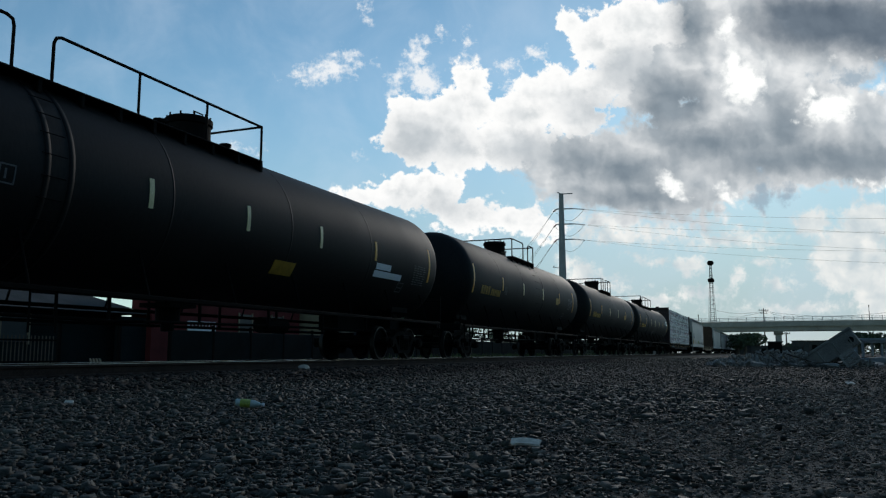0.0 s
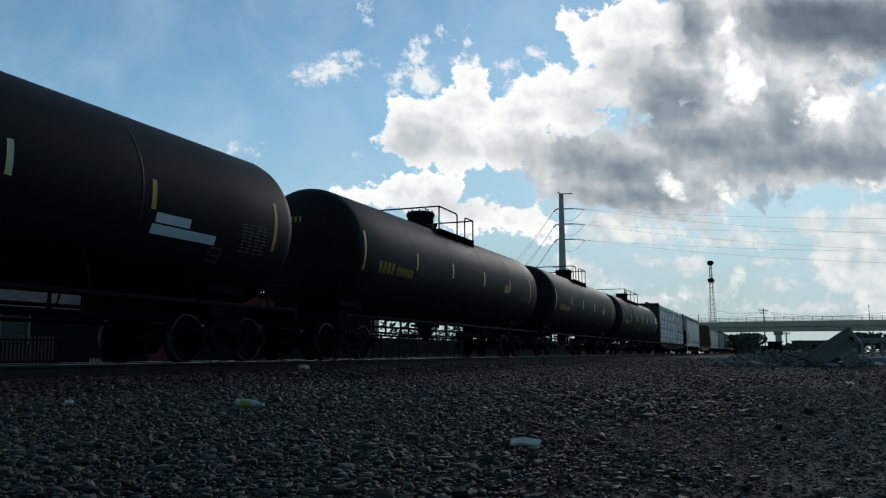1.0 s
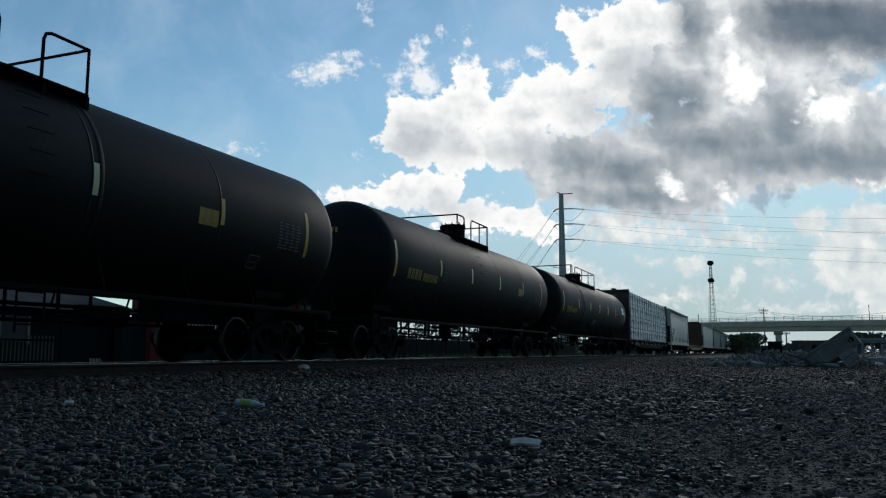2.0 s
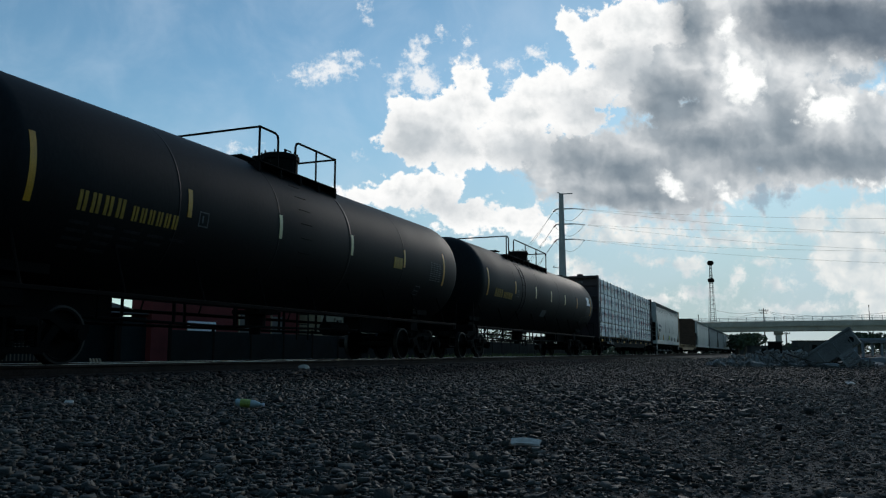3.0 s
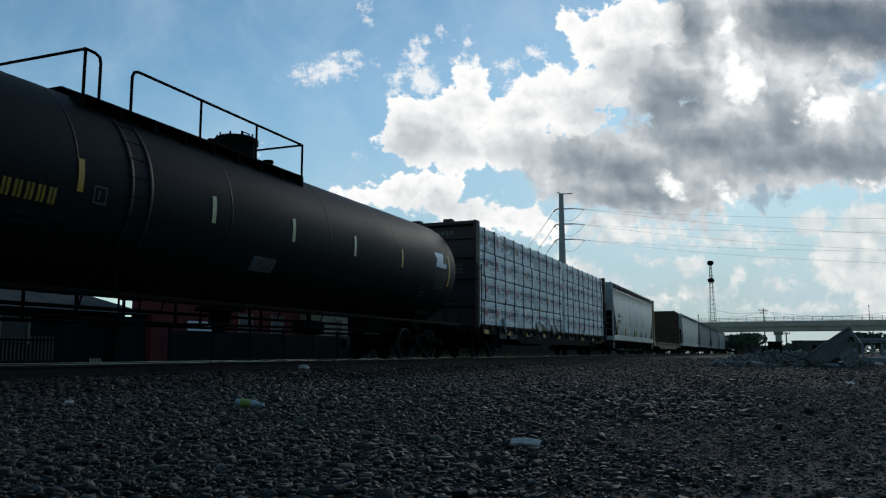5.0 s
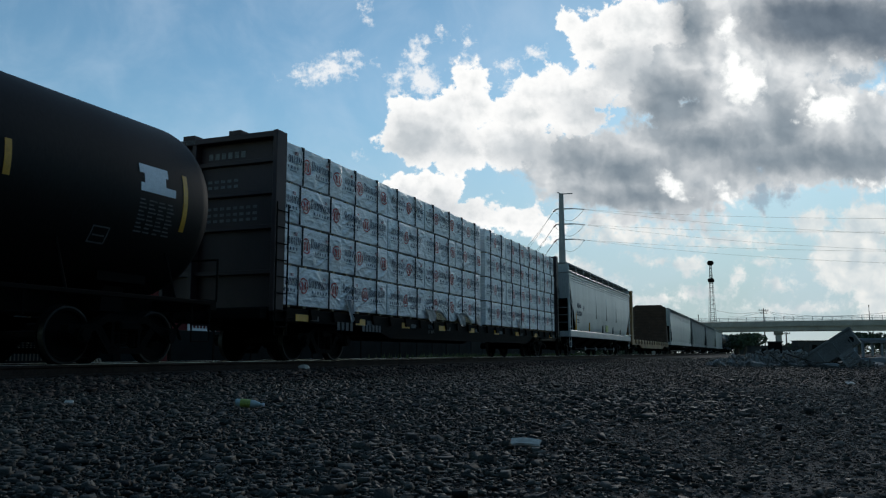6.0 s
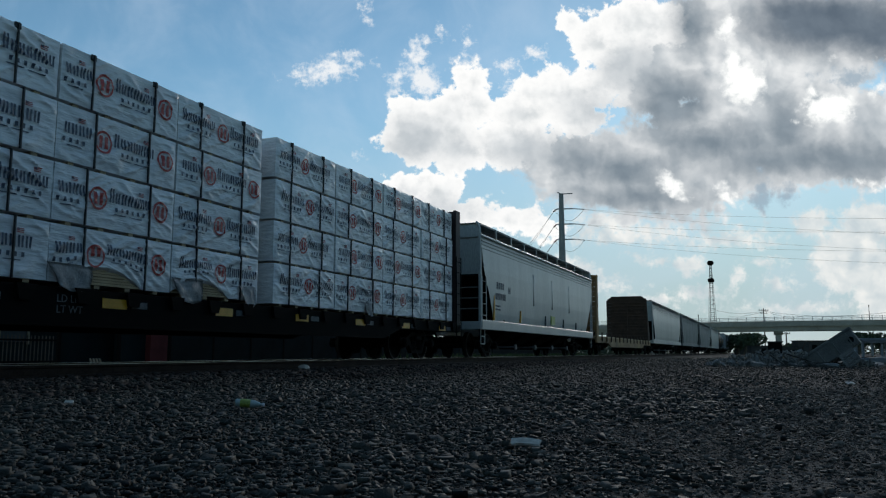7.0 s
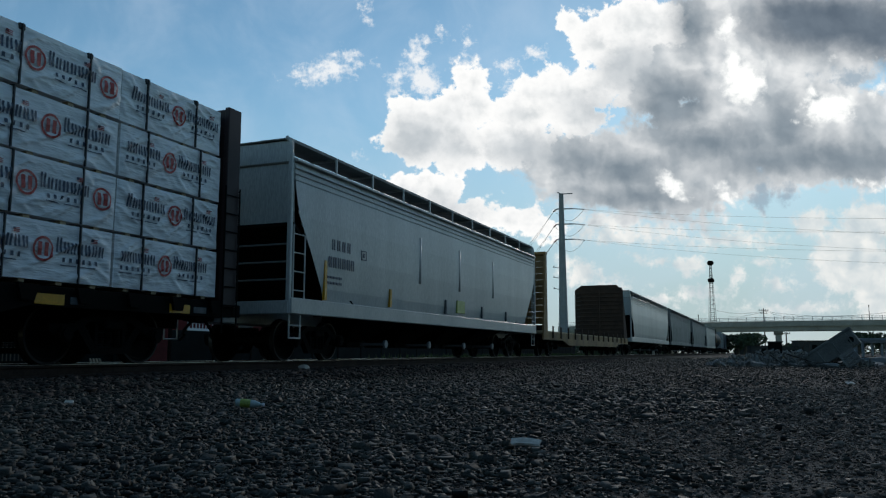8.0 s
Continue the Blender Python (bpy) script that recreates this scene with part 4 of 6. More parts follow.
        if s < 0:
            lettering("caution_stencil", "CAUTION", 0.13, FAINT, bulk, pose(-1.2, y0 - 0.323, 4.44, 90, 0, 0), "pale stencilled word on the top beam")
        for k, x in enumerate((-0.95, 0.2)):
            bm = B()
            box(bm, x, x + 0.3, min(y0, y0 + s * 0.3), max(y0, y0 + s * 0.3), 4.54, 4.64, 0.01)
            part("top_lug", bm, MAROON, bulk)
        lad = mesh_part("ladder", shared("bulk_ladder", make_ladder(0.4, 2.6, 8), STEEL), car, (1.43, y0 + s * 0.32 - (0.4 if s > 0 else 0), 0.5))
        bm = B()
        box(bm, -1.3, 1.3, s * 11.5, s * 11.75, 0.80, 1.02, 0.02)
        part("end_sill", bm, STEEL, car)
        coupler(car, s * 12.15, s)
        truck(car, s * 8.9)
    moving(car, u)


def crease(v):
    return (1 - min(1.0, abs(noise.noise(v)) * 2.6)) ** 2


def wrap_bulge(y, z, seed, hy, hz):
    """How far the wrap stands off the pack's face: slack waves and slanting creases drawn in from the straps and corners."""
    off = Vector((seed * 3.1, seed * 1.7, seed * 0.9))
    wave = 0.014 * noise.noise(Vector((y * 1.9 + z, z * 2.4 - y * 0.6, 0)) + off)
    fall = crease(Vector((y * 2.6 + z * 4.4, z * 0.9 - y * 0.5, 1)) + off)
    rise = crease(Vector((y * 3.0 - z * 5.2, z * 0.8 + y * 0.5, 7)) + off)
    which = max(0.0, min(1.0, 0.5 + 1.8 * noise.noise(Vector((y * 0.9, z * 1.1, 3)) + off)))
    tight = max(0.0, min(1.0, (hz - abs(z)) / 0.07)) * max(0.0, min(1.0, (hy - abs(y)) / 0.06))
    return (wave + 0.034 * (fall * which + rise * (1 - which)) + 0.009 * noise.noise(Vector((y * 11 + z * 9, z * 13, 5)) + off)) * (0.15 + 0.85 * tight)


def torn_edge(y, seed):
    """How high the torn wrap has lifted off the bottom of a pack."""
    c = -0.45 + 0.25 * (seed % 2)
    return max(0.0, 0.27 * (1 - ((y - c) / 0.75) ** 2)) + 0.02 * noise.noise(Vector((y * 9, seed, 0))) if abs(y - c) < 0.75 else 0.0


def wrap_mesh(seed, length, ragged):
    """A wrapped pack: flat sides with creased film and crisp arrises; a ragged one is torn open along the bottom."""
    bm = B()
    hx, hy, hz = 0.60, length / 2, TIER / 2 - 0.024

    def side(na, nb, f):
        g = [[bm.verts.new(f(i / na, j / nb)) for j in range(nb + 1)] for i in range(na + 1)]
        for i in range(na):
            for j in range(nb):
                bm.faces.new((g[i][j], g[i + 1][j], g[i + 1][j + 1], g[i][j + 1]))
    ny, nz = 84, 30
    for s in (1, -1):
        side(ny, nz, lambda a, b: Vector((s * hx, -hy + 2 * hy * a, -hz + 2 * hz * b)))
        side(4, nz, lambda a, b: Vector((-hx + 2 * hx * a, s * hy, -hz + 2 * hz * b)))
        side(4, ny, lambda a, b: Vector((-hx + 2 * hx * a, -hy + 2 * hy * b, s * hz)))
    bmesh.ops.remove_doubles(bm, verts=bm.verts, dist=1e-4)
    for v in bm.verts:
        p = v.co.copy()
        if abs(p.x) > hx - 1e-3:
            v.co.x += math.copysign(wrap_bulge(p.y, p.z, seed, hy, hz), p.x)
        if abs(p.y) > hy - 1e-3:
            v.co.y += 0.012 * noise.noise(Vector((p.x * 3, p.z * 3, seed)))
        if p.z > hz - 1e-3:
            v.co.z += 0.007 * noise.noise(Vector((p.x * 2, p.y * 2.5, seed)))
        if ragged and p.x > hx - 1e-3:
            lift = torn_edge(p.y, seed)
            t = (p.z + hz) / (2 * hz)
            v.co.z += lift * (1 - t) ** 2
            v.co.x += 0.09 * lift * (1 - t) ** 4
    me = finish("wrap", bm, WRAP, smooth=True)
    me.set_sharp_from_angle(angle=radians(50))
    return me


def lumber_pack_meshes(seed, length, ragged):
    hx, hy, hz = 0.60, length / 2, TIER / 2 - 0.024
    rng = random.Random(seed)
    me = {"wrap": wrap_mesh(seed, length, ragged)}

    def lay(bm, y0, y1, z0, z1):
        """A patch of print that follows the film."""
        na, nb = max(1, round((y1 - y0) / 0.03)), max(1, round((z1 - z0) / 0.03))
        g = [[None] * (nb + 1) for _ in range(na + 1)]
        for i in range(na + 1):
            for j in range(nb + 1):
                y, z = y0 + (y1 - y0) * i / na, z0 + (z1 - z0) * j / nb
                x = hx + wrap_bulge(y, z, seed, hy, hz) + 0.017
                if ragged:
                    lift, t = torn_edge(y, seed), (z + hz) / (2 * hz)
                    x, z = x + 0.09 * lift * (1 - t) ** 4, z + lift * (1 - t) ** 2
                g[i][j] = bm.verts.new((x, y, z))
        for i in range(na):
            for j in range(nb):
                bm.faces.new((g[i][j], g[i + 1][j], g[i + 1][j + 1], g[i][j + 1]))

    # print: ringed badge and plain bars for the words, repeated along the side
    bm, rb = B(), B()
    start = rng.uniform(-0.5, 0.1)
    for k in (-1, 0, 1):
        c = start + k * 1.28
        if -hy + 0.2 < c < hy - 0.2:
            n = 32
            rings = []
            for r in (0.168, 0.136):
                rings.append([])
                for i in range(n):
                    a = i * 2 * math.pi / n
                    y, z = c + r * math.cos(a), 0.02 + r * math.sin(a)
                    rings[-1].append(rb.verts.new((hx + wrap_bulge(y, z, seed, hy, hz) + 0.017, y, z)))
            for i in range(n):
                j = (i + 1) % n
                rb.faces.new((rings[0][i], rings[0][j], rings[1][j], rings[1][i]))
            lay(rb, c - 0.085, c - 0.022, -0.07, 0.11)
            lay(rb, c + 0.022, c + 0.085, -0.07, 0.11)
        for i in range(7):
            y = c + 0.215 + i * 0.122
            if -hy + 0.02 < y and y + 0.1 < hy - 0.02:
                tall = 0.205 if i == 0 else 0.155
                lay(bm, y, y + 0.032, 0.0, tall)
                lay(bm, y + 0.056, y + 0.088, 0.0, tall)
        for i in range(6):
            y = c + 0.33 + i * 0.112
            if -hy + 0.02 < y and y + 0.06 < hy - 0.02:
                lay(bm, y, y + 0.045, -0.125, -0.062)
        for y in (c + 0.3, c + 0.62):
            if -hy + 0.02 < y and y + 0.3 < hy - 0.02:
                lay(bm, y, y + 0.26, -0.174, -0.160)
        if -hy + 0.1 < c + 0.82 < hy - 0.16:
            for q in (0.19, 0.213, 0.236):
                lay(rb, c + 0.80, c + 0.91, q, q + 0.011)
            lay(bm, c + 0.80, c + 0.845, 0.213, 0.25)
    me["word_bar"] = finish("word_bar", bm, PRINT)
    me["badge"] = finish("badge", rb, REDPRINT)
    for i, y in enumerate((-hy * rng.uniform(0.42, 0.56), hy * rng.uniform(0.42, 0.56))):
        bm = B()
        box(bm, hx + 0.014, hx + 0.044, y - 0.010, y + 0.010, -hz - 0.012, hz + 0.012)
        box(bm, -hx, hx + 0.024, y - 0.016, y + 0.016, hz + 0.004, hz + 0.014)
        me["strap%d" % i] = finish("strap", bm, STRAP)
        bm = B()
        box(bm, hx - 0.06, hx + 0.03, y - 0.05, y + 0.05, hz - 0.07, hz + 0.018, 0.012)
        me["pad%d" % i] = finish("corner_pad", bm, STRAP)
    bm = B()
    for y in (-hy * 0.75, -hy * 0.25, hy * 0.25, hy * 0.75):
        box(bm, -hx, hx - 0.02, y - 0.05, y + 0.05, -hz - 0.046, -hz + 0.004)
    me["dunnage"] = finish("dunnage", bm, TIMBER)
    if ragged:
        bm = B()
        for row in range(9):
            z = -hz + 0.006 + row * 0.042
            box(bm, hx - 0.14, hx - 0.012 - 0.006 * (row % 3), -hy + 0.03 + 0.02 * (row % 2), hy - 0.03, z, z + 0.038, 0.003)
        me["boards"] = finish("boards", bm, TIMBER)
    return me


def lumber_load(u0):
    kinds = [lumber_pack_meshes(k + 1, 2.37, False) for k in range(6)] + [lumber_pack_meshes(20 + k, 2.37, True) for k in range(2)]
    rng = random.Random(5)
    for si, y0 in enumerate(STACKS):
        for tier in range(4):
            for side in (1, -1):
                ragged = tier == 0 and si in (3, 4) and side > 0
                me = kinds[6 + si % 2] if ragged else kinds[(si * 5 + tier * 3 + (side < 0)) % 6]
                far = si > 4
                pack = thing("lumber_pack", "white plastic-wrapped lumber pack with torn wrap hanging down" if ragged else
                             ("white plastic-wrapped lumber pack with wrinkled printed wrap, tightly strapped" if far else "white plastic-wrapped lumber pack with red badge and dark print"),
                             "lumber pack", group="packs on the lumber car")
                mesh_part("wrap", me["wrap"], pack, label="wrinkled white plastic wrap")
                mesh_part("word_bar", me["word_bar"], pack)
                mesh_part("badge", me["badge"], pack, label="red ringed badge")
                mesh_part("dunnage", me["dunnage"], pack)
                if ragged:
                    mesh_part("boards", me["boards"], pack, label="pale sawn boards bared by the torn wrap")
                for i in (0, 1):
                    st = mesh_part("strap", me["strap%d" % i], pack)
                    if tier == 3:
                        mesh_part("corner_pad", me["pad%d" % i], pack)
                dx = 0.70 + rng.uniform(-0.012, 0.012)
                moving(pack, u0 + y0 + 1.19 + rng.uniform(-0.012, 0.012), side * dx, LOAD_Z + TIER * (tier + 0.5), 0 if side > 0 else 180)
    # torn sheets that hang over the sill
    for k, (y, w, drop) in enumerate(((2.75, 0.40, 0.26), (7.55, 0.8, 0.10), (9.95, 0.8, 0.13), (11.6, 0.5, 0.10), (16.4, 0.4, 0.08))):
        bm = B()
        n, m = 9, 7
        g = []
        for i in range(n + 1):
            row = []
            for j in range(m + 1):
                a, b = i / n, j / m
                zz = LOAD_Z + 0.28 - b * (0.28 + drop * (0.35 + 0.65 * math.sin(a * math.pi) ** 0.7))
                row.append(bm.verts.new((1.335 + 0.07 * b + 0.05 * noise.noise(Vector((a * 4 + k * 3, b * 3, k))), y + w * (a - 0.5) * (1 - 0.35 * b) + 0.05 * b, zz)))
            g.append(row)
        for i in range(n):
            for j in range(m):
                bm.faces.new((g[i][j], g[i + 1][j], g[i + 1][j + 1], g[i][j + 1]))
        bmesh.ops.solidify(bm, geom=bm.faces, thickness=0.004)
        moving(solo("torn_wrap", bm, SHEET, "torn grey flap of lumber wrap hanging over the car's sill", "plastic sheet", smooth=True), u0)


# ---- covered hoppers ----
def hopper_car(u, half, label, paint, detail=True):
    car = thing("covered_hopper", label, "hopper car", group="train cars")
    zt, zs = 4.02, 0.92
    # curved sides between the slope sheets
    bm = B()
    rows = []
    prof = [(1.50, 1.05), (1.55, 1.5), (1.585, 2.2), (1.59, 2.9), (1.57, 3.5), (1.54, zt)]
    ny = 24

    def span(z):
        t = max(0, min(1, (z - 1.2) / 1.9))
        return -half + 1.30 * (1 - t) + 0.10, half - 1.45 * (1 - t) - 0.10
    for s in (1, -1):
        g = []
        for x, z in prof:
            a, b = span(z)
            g.append([bm.verts.new((s * x, a + (b - a) * i / ny, z)) for i in range(ny + 1)])
        for p, q in zip(g, g[1:]):
            for i in range(ny):
                bm.faces.new((p[i], p[i + 1], q[i + 1], q[i]))
        rows.append(g)
    for s in (-1, 1):
        # upright end sheet above, slope sheet running in under it
        e = [bm.verts.new((x, s * y, z)) for x, y, z in ((-1.54, half - 0.1, zt), (1.54, half - 0.1, zt), (1.56, half - 0.1, 2.75), (-1.56, half - 0.1, 2.75))]
        bm.faces.new(e)
    # roof
    a, b = span(zt)
    ridge = [(1.54, zt), (1.2, 4.22), (0.6, 4.34), (0, 4.38), (-0.6, 4.34), (-1.2, 4.22), (-1.54, zt)]
    r0 = [bm.verts.new((x, a, z)) for x, z in ridge]
    r1 = [bm.verts.new((x, b, z)) for x, z in ridge]
    for i in range(len(ridge) - 1):
        bm.faces.new((r0[i], r0[i + 1], r1[i + 1], r1[i]))
    bm.faces.new(r0)
    bm.faces.new(r1)
    bmesh.ops.remove_doubles(bm, verts=bm.verts, dist=1e-4)
    body = part("body", bm, paint, car, "grey painted curved hopper body")
    for s in (-1, 1):
        part("end_cap", box(B(), -1.50, 1.50, s * (half - 0.10), s * (half - 0.04), 3.96, 4.41, 0.02), paint, body)
        # slope sheet gets the dark steel colour for the shade under the end
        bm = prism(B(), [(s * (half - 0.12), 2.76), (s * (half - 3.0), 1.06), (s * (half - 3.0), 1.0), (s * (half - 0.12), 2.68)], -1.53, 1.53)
        part("slope_sheet", bm, STEEL, body, "slope sheet under the hopper's end, coloured dark for its shade")
    for s in (1, -1):
        for z, pr in ((4.00, 0.09), (3.86, 0.05), (3.74, 0.04), (3.62, 0.035)):
            part("top_chord", box(B(), s * 1.54, s * (1.545 + pr), a - 0.05, b + 0.05, z - 0.03, z + 0.03, 0.01), paint, body)
    if detail:
        # low ridges added to the shape for upright streaks of reflected light
        for s in (1, -1):
            for k, y in enumerate((-half + 6.3, -half + 9.3, -half + 12.5)):
                bm = B()
                rod(bm, (s * 1.505, y, 2.0), (s * 1.505, y + 0.03, 3.25), 0.105, 20, 0.10)
                part("side_rib", bm, paint, body, smooth=True)
    for s in (1, -1):
        bm = B()
        box(bm, s * 1.47, s * 1.60, -half, half, zs, 1.24, 0.015)
        part("side_sill", bm, paint, car, "pale grey side sill")
    # end frames
    for s in (-1, 1):
        bm = B()
        for x in (-1.56, 1.48):
            box(bm, x, x + 0.09, s * half - 0.045, s * half + 0.045, zs, zt + 0.1, 0.012)
        box(bm, -1.55, 1.55, s * half - 0.06, s * half + 0.06, zs, 1.18, 0.012)
        box(bm, -0.3, 0.3, s * (half + 0.4), s * (half - 3.4), 0.74, 1.08, 0.02)
        part("end_frame", bm, paint, car)
        if detail:
            bm = B()
            for z in (1.6, 1.95, 2.3):
                rod(bm, (-1.5, s * (half - 0.02), z), (1.5, s * (half - 0.02), z), 0.02, 6)
            part("end_brace", bm, HOPDARK, car)
            bm = B()
            box(bm, -1.45, 1.45, s * (half - 1.2), s * (half - 0.05), 1.10, 1.15, 0.01)
            part("end_platform", bm, HOPDARK, car)
            for q in (-1, 1):
                mesh_part("ladder", shared("hop_ladder", make_ladder(0.42, 1.5, 4), paint), car, (q * 1.57, s * half - (0.50 if s > 0 else -0.08), 1.2))
                bm = B()
                for zz in (0.45, 0.7):
                    rod(bm, (q * 1.52, s * (half - 0.05), zz), (q * 1.52, s * (half - 0.45), zz), 0.016, 6)
                for yy in (half - 0.05, half - 0.45):
                    rod(bm, (q * 1.52, s * yy, 0.45), (q * 1.52, s * yy, 0.95), 0.016, 6)
                part("step", bm, paint, car)
        coupler(car, s * (half + 0.75), s)
        truck(car, s * (half - 1.9))
    # running boards along the roof on brackets
    for s in (1, -1):
        bm = B()
        box(bm, s * 0.78, s * 1.44, -half - 0.02, half + 0.02, 4.42, 4.45, 0.006)
        box(bm, s * 1.44, s * 1.465, -half - 0.02, half + 0.02, 4.40, 4.46)
        for e in (-1, 1):
            box(bm, 0.0, s * 0.78, e * half - 0.3 * (e > 0), e * half + 0.3 * (e < 0), 4.42, 4.45, 0.006)
        board = part("running_board", bm, HOPDARK, car, "steel roof walkway with crossover ends")
        n = int(half * 2 / 1.65)
        for k in range(n + 1):
            y = -half + 0.1 + (2 * half - 0.2) * k / n
            bm = B()
            box(bm, s * 1.466, s * 1.50, y - 0.025, y + 0.025, 4.06, 4.44)
            box(bm, s * 0.8, s * 1.46, y - 0.02, y + 0.02, 4.37, 4.418)
            part("bracket", bm, paint, board)
        for e in (-1, 1):
            pipe(bm := B(), [(s * 1.525, e * half, 4.05), (s * 1.525, e * half, 4.25), (s * 1.49, e * half, 4.38), (s * 1.40, e * half, 4.47)], 0.04, 8)
            part("corner_bracket", bm, paint, board)
    bm = B()
    box(bm, -0.4, 0.4, a + 0.4, b - 0.4, 4.38, 4.50, 0.02)
    part("hatch_cover", bm, paint, car)
    for k in range(4 if detail else 3):
        y = -half + 3.3 + (2 * half - 6.6) * (k + 0.5) / (4 if detail else 3)
        bm = B()
        w = (half - 3.3) / (4 if detail else 3)
        t0 = [bm.verts.new((x, y + yy, 1.06)) for x, yy in ((-1.45, -w), (1.45, -w), (1.45, w), (-1.45, w))]
        t1 = [bm.verts.new((x, y + yy, 0.42)) for x, yy in ((-0.4, -0.4), (0.4, -0.4), (0.4, 0.4), (-0.4, 0.4))]
        bm.faces.new(t1)
        for i in range(4):
            bm.faces.new((t0[i], t0[(i + 1) % 4], t1[(i + 1) % 4], t1[i]))
        box(bm, -0.5, 0.5, y - 0.45, y + 0.45, 0.30, 0.42, 0.01)
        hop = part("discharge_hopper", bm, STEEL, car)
        bm = rod(B(), (0.4, y + 0.25, 0.38), (1.2, y + 0.25, 0.38), 0.035, 8)
        rod(bm, (1.18, y + 0.25, 0.38), (1.24, y + 0.25, 0.38), 0.10, 12)
        part("gate_cap", bm, GALV, hop, "pale round gate capstan")
    if detail:
        X = 1.592
        bm = B()
        for n, y, z, pitch in ((4, 1.55, 2.36, 0.23), (6, 1.42, 1.98, 0.20)):
            for i in range(n):
                for q in (0.0, 0.085):
                    box(bm, X, X + 0.006, -half + y + i * pitch + q, -half + y + i * pitch + q + 0.045, z, z + 0.23)
        part("stencil", bm, PRINT, car, "dark stencilled marks on the side")
        bm = B()
        for k, z in enumerate((1.74, 1.62)):
            for j in range(5):
                box(bm, 1.572, 1.58, -half + 1.4 + j * 0.13, -half + 1.5 + j * 0.13, z, z + 0.05)
        for c, d, e, f in ((2.9, 3.15, 2.28, 2.30), (2.9, 3.15, 2.48, 2.50), (2.9, 2.92, 2.28, 2.50), (3.13, 3.15, 2.28, 2.50), (2.98, 3.06, 2.34, 2.44)):
            box(bm, X, X + 0.006, -half + c, -half + d, e, f)
        part("small_stencil", bm, PRINT, car)
        for k, (y, z0, z1) in enumerate(((1.32, 1.26, 2.1), (4.5, 1.28, 1.72), (8.2, 1.28, 1.68), (11.4, 1.28, 1.65), (14.0, 1.28, 1.6))):
            bm = prism(B(), [(-half + y - 0.05, z0), (-half + y + 0.05, z0), (-half + y + 0.05, z1), (-half + y - 0.05, z1)], 1.535, 1.592)
            part("reflective_strip", bm, YELLOW if k < 2 else FAINT, car)
        bm = prism(B(), [(-half + 9.1, 1.35), (-half + 9.75, 1.35), (-half + 9.75, 1.72), (-half + 9.1, 1.72)], 1.55, 1.588)
        part("yellow_placard", bm, LABEL, car, "yellow square placard")
    moving(car, u)
    return car


def bulkhead_flat(u):
    car = thing("bulkhead_flat_car", "empty ochre bulkhead flat car with tall slatted ends", "flat car", group="train cars")
    h = 11.1
    bm = B()
    box(bm, -1.38, 1.38, -h, h, 0.98, 1.10, 0.01)
    part("deck", bm, TIMBER, car, "worn plank deck")
    for s in (-1, 1):
        bm = prism(B(), [(-h, 1.04), (h, 1.04), (h, 0.72), (7.5, 0.72), (6.5, 0.5), (-6.5, 0.5), (-7.5, 0.72), (-h, 0.72)], s * 1.34, s * 1.42)
        part("side_sill", bm, BUFF, car)
        for k in range(14):
            bm = B()
            y = -9.6 + k * 1.48
            box(bm, s * 1.42, s * 1.48, y - 0.05, y + 0.05, 0.80, 1.32, 0.01)
            part("stake", bm, RUST, car)
        if s < 0:
            y0 = s * (h - 0.75)
            bulk = part("bulkhead", box(B(), -1.36, 1.36, y0 - 0.03, y0, 1.1, 1.35), RUST, car, "slatted dark bulkhead")
            for k in range(1, 12):
                z = 1.12 + k * 0.275
                part("slat", box(B(), -1.36, 1.36, y0 - 0.09, y0, z, z + 0.265, 0.01), BUFF, bulk)
            for x in (-1.42, -0.5, 0.42, 1.34):
                part("post", prism(B(), [(y0 - 0.09, 1.0), (y0 - 0.75, 1.0), (y0 - 0.34, 4.40), (y0 - 0.09, 4.46)], x, x + 0.09), BUFF, bulk)
            part("top_rail", box(B(), -1.42, 1.43, y0 - 0.3, y0 + 0.02, 4.40, 4.52, 0.02), BUFF, bulk)
        else:
            y0 = 8.5
            shape = [(-1.58, 1.1), (1.58, 1.1), (1.58, 4.25), (1.15, 4.58), (-1.15, 4.58), (-1.58, 4.25)]
            bm = B()
            near_v, far_v = ([bm.verts.new((x, y, z)) for x, z in shape] for y in (y0, y0 + 0.10))
            bm.faces.new(near_v)
            bm.faces.new(far_v)
            for i in range(6):
                bm.faces.new((near_v[i], near_v[(i + 1) % 6], far_v[(i + 1) % 6], far_v[i]))
            bulk = part("bulkhead", bm, RUST, car, "dark ribbed end bulkhead with cut-off upper corners")
            for k in range(12):
                part("rib", box(B(), -1.54, 1.54, y0 - 0.05, y0 - 0.004, 1.15 + k * 0.26, 1.24 + k * 0.26, 0.01), RUST, bulk)
                # pale ticks coloured in for light that comes through at the edge
                part("gap_light_tick", box(B(), -1.5, -1.22, y0 - 0.058, y0 - 0.052, 1.18 + k * 0.26, 1.20 + k * 0.26), FAINT, bulk)
            part("post", box(B(), -0.06, 0.06, y0 - 0.10, y0 - 0.055, 1.1, 4.5), RUST, bulk)
            for x in (-1.5, -0.5, 0.42, 1.42):
                part("brace", prism(B(), [(y0 + 0.104, 1.1), (y0 + 1.9, 1.1), (y0 + 0.5, 4.2), (y0 + 0.104, 4.4)], x, x + 0.08), RUST, bulk)
        coupler(car, s * (h + 0.6), s)
        bm = B()
        box(bm, -0.2, 0.2, s * (h + 0.3), s * 2, 0.62, 0.98, 0.01)
        part("centre_sill", bm, STEEL, car)
        truck(car, s * 8.6)
    moving(car, u)


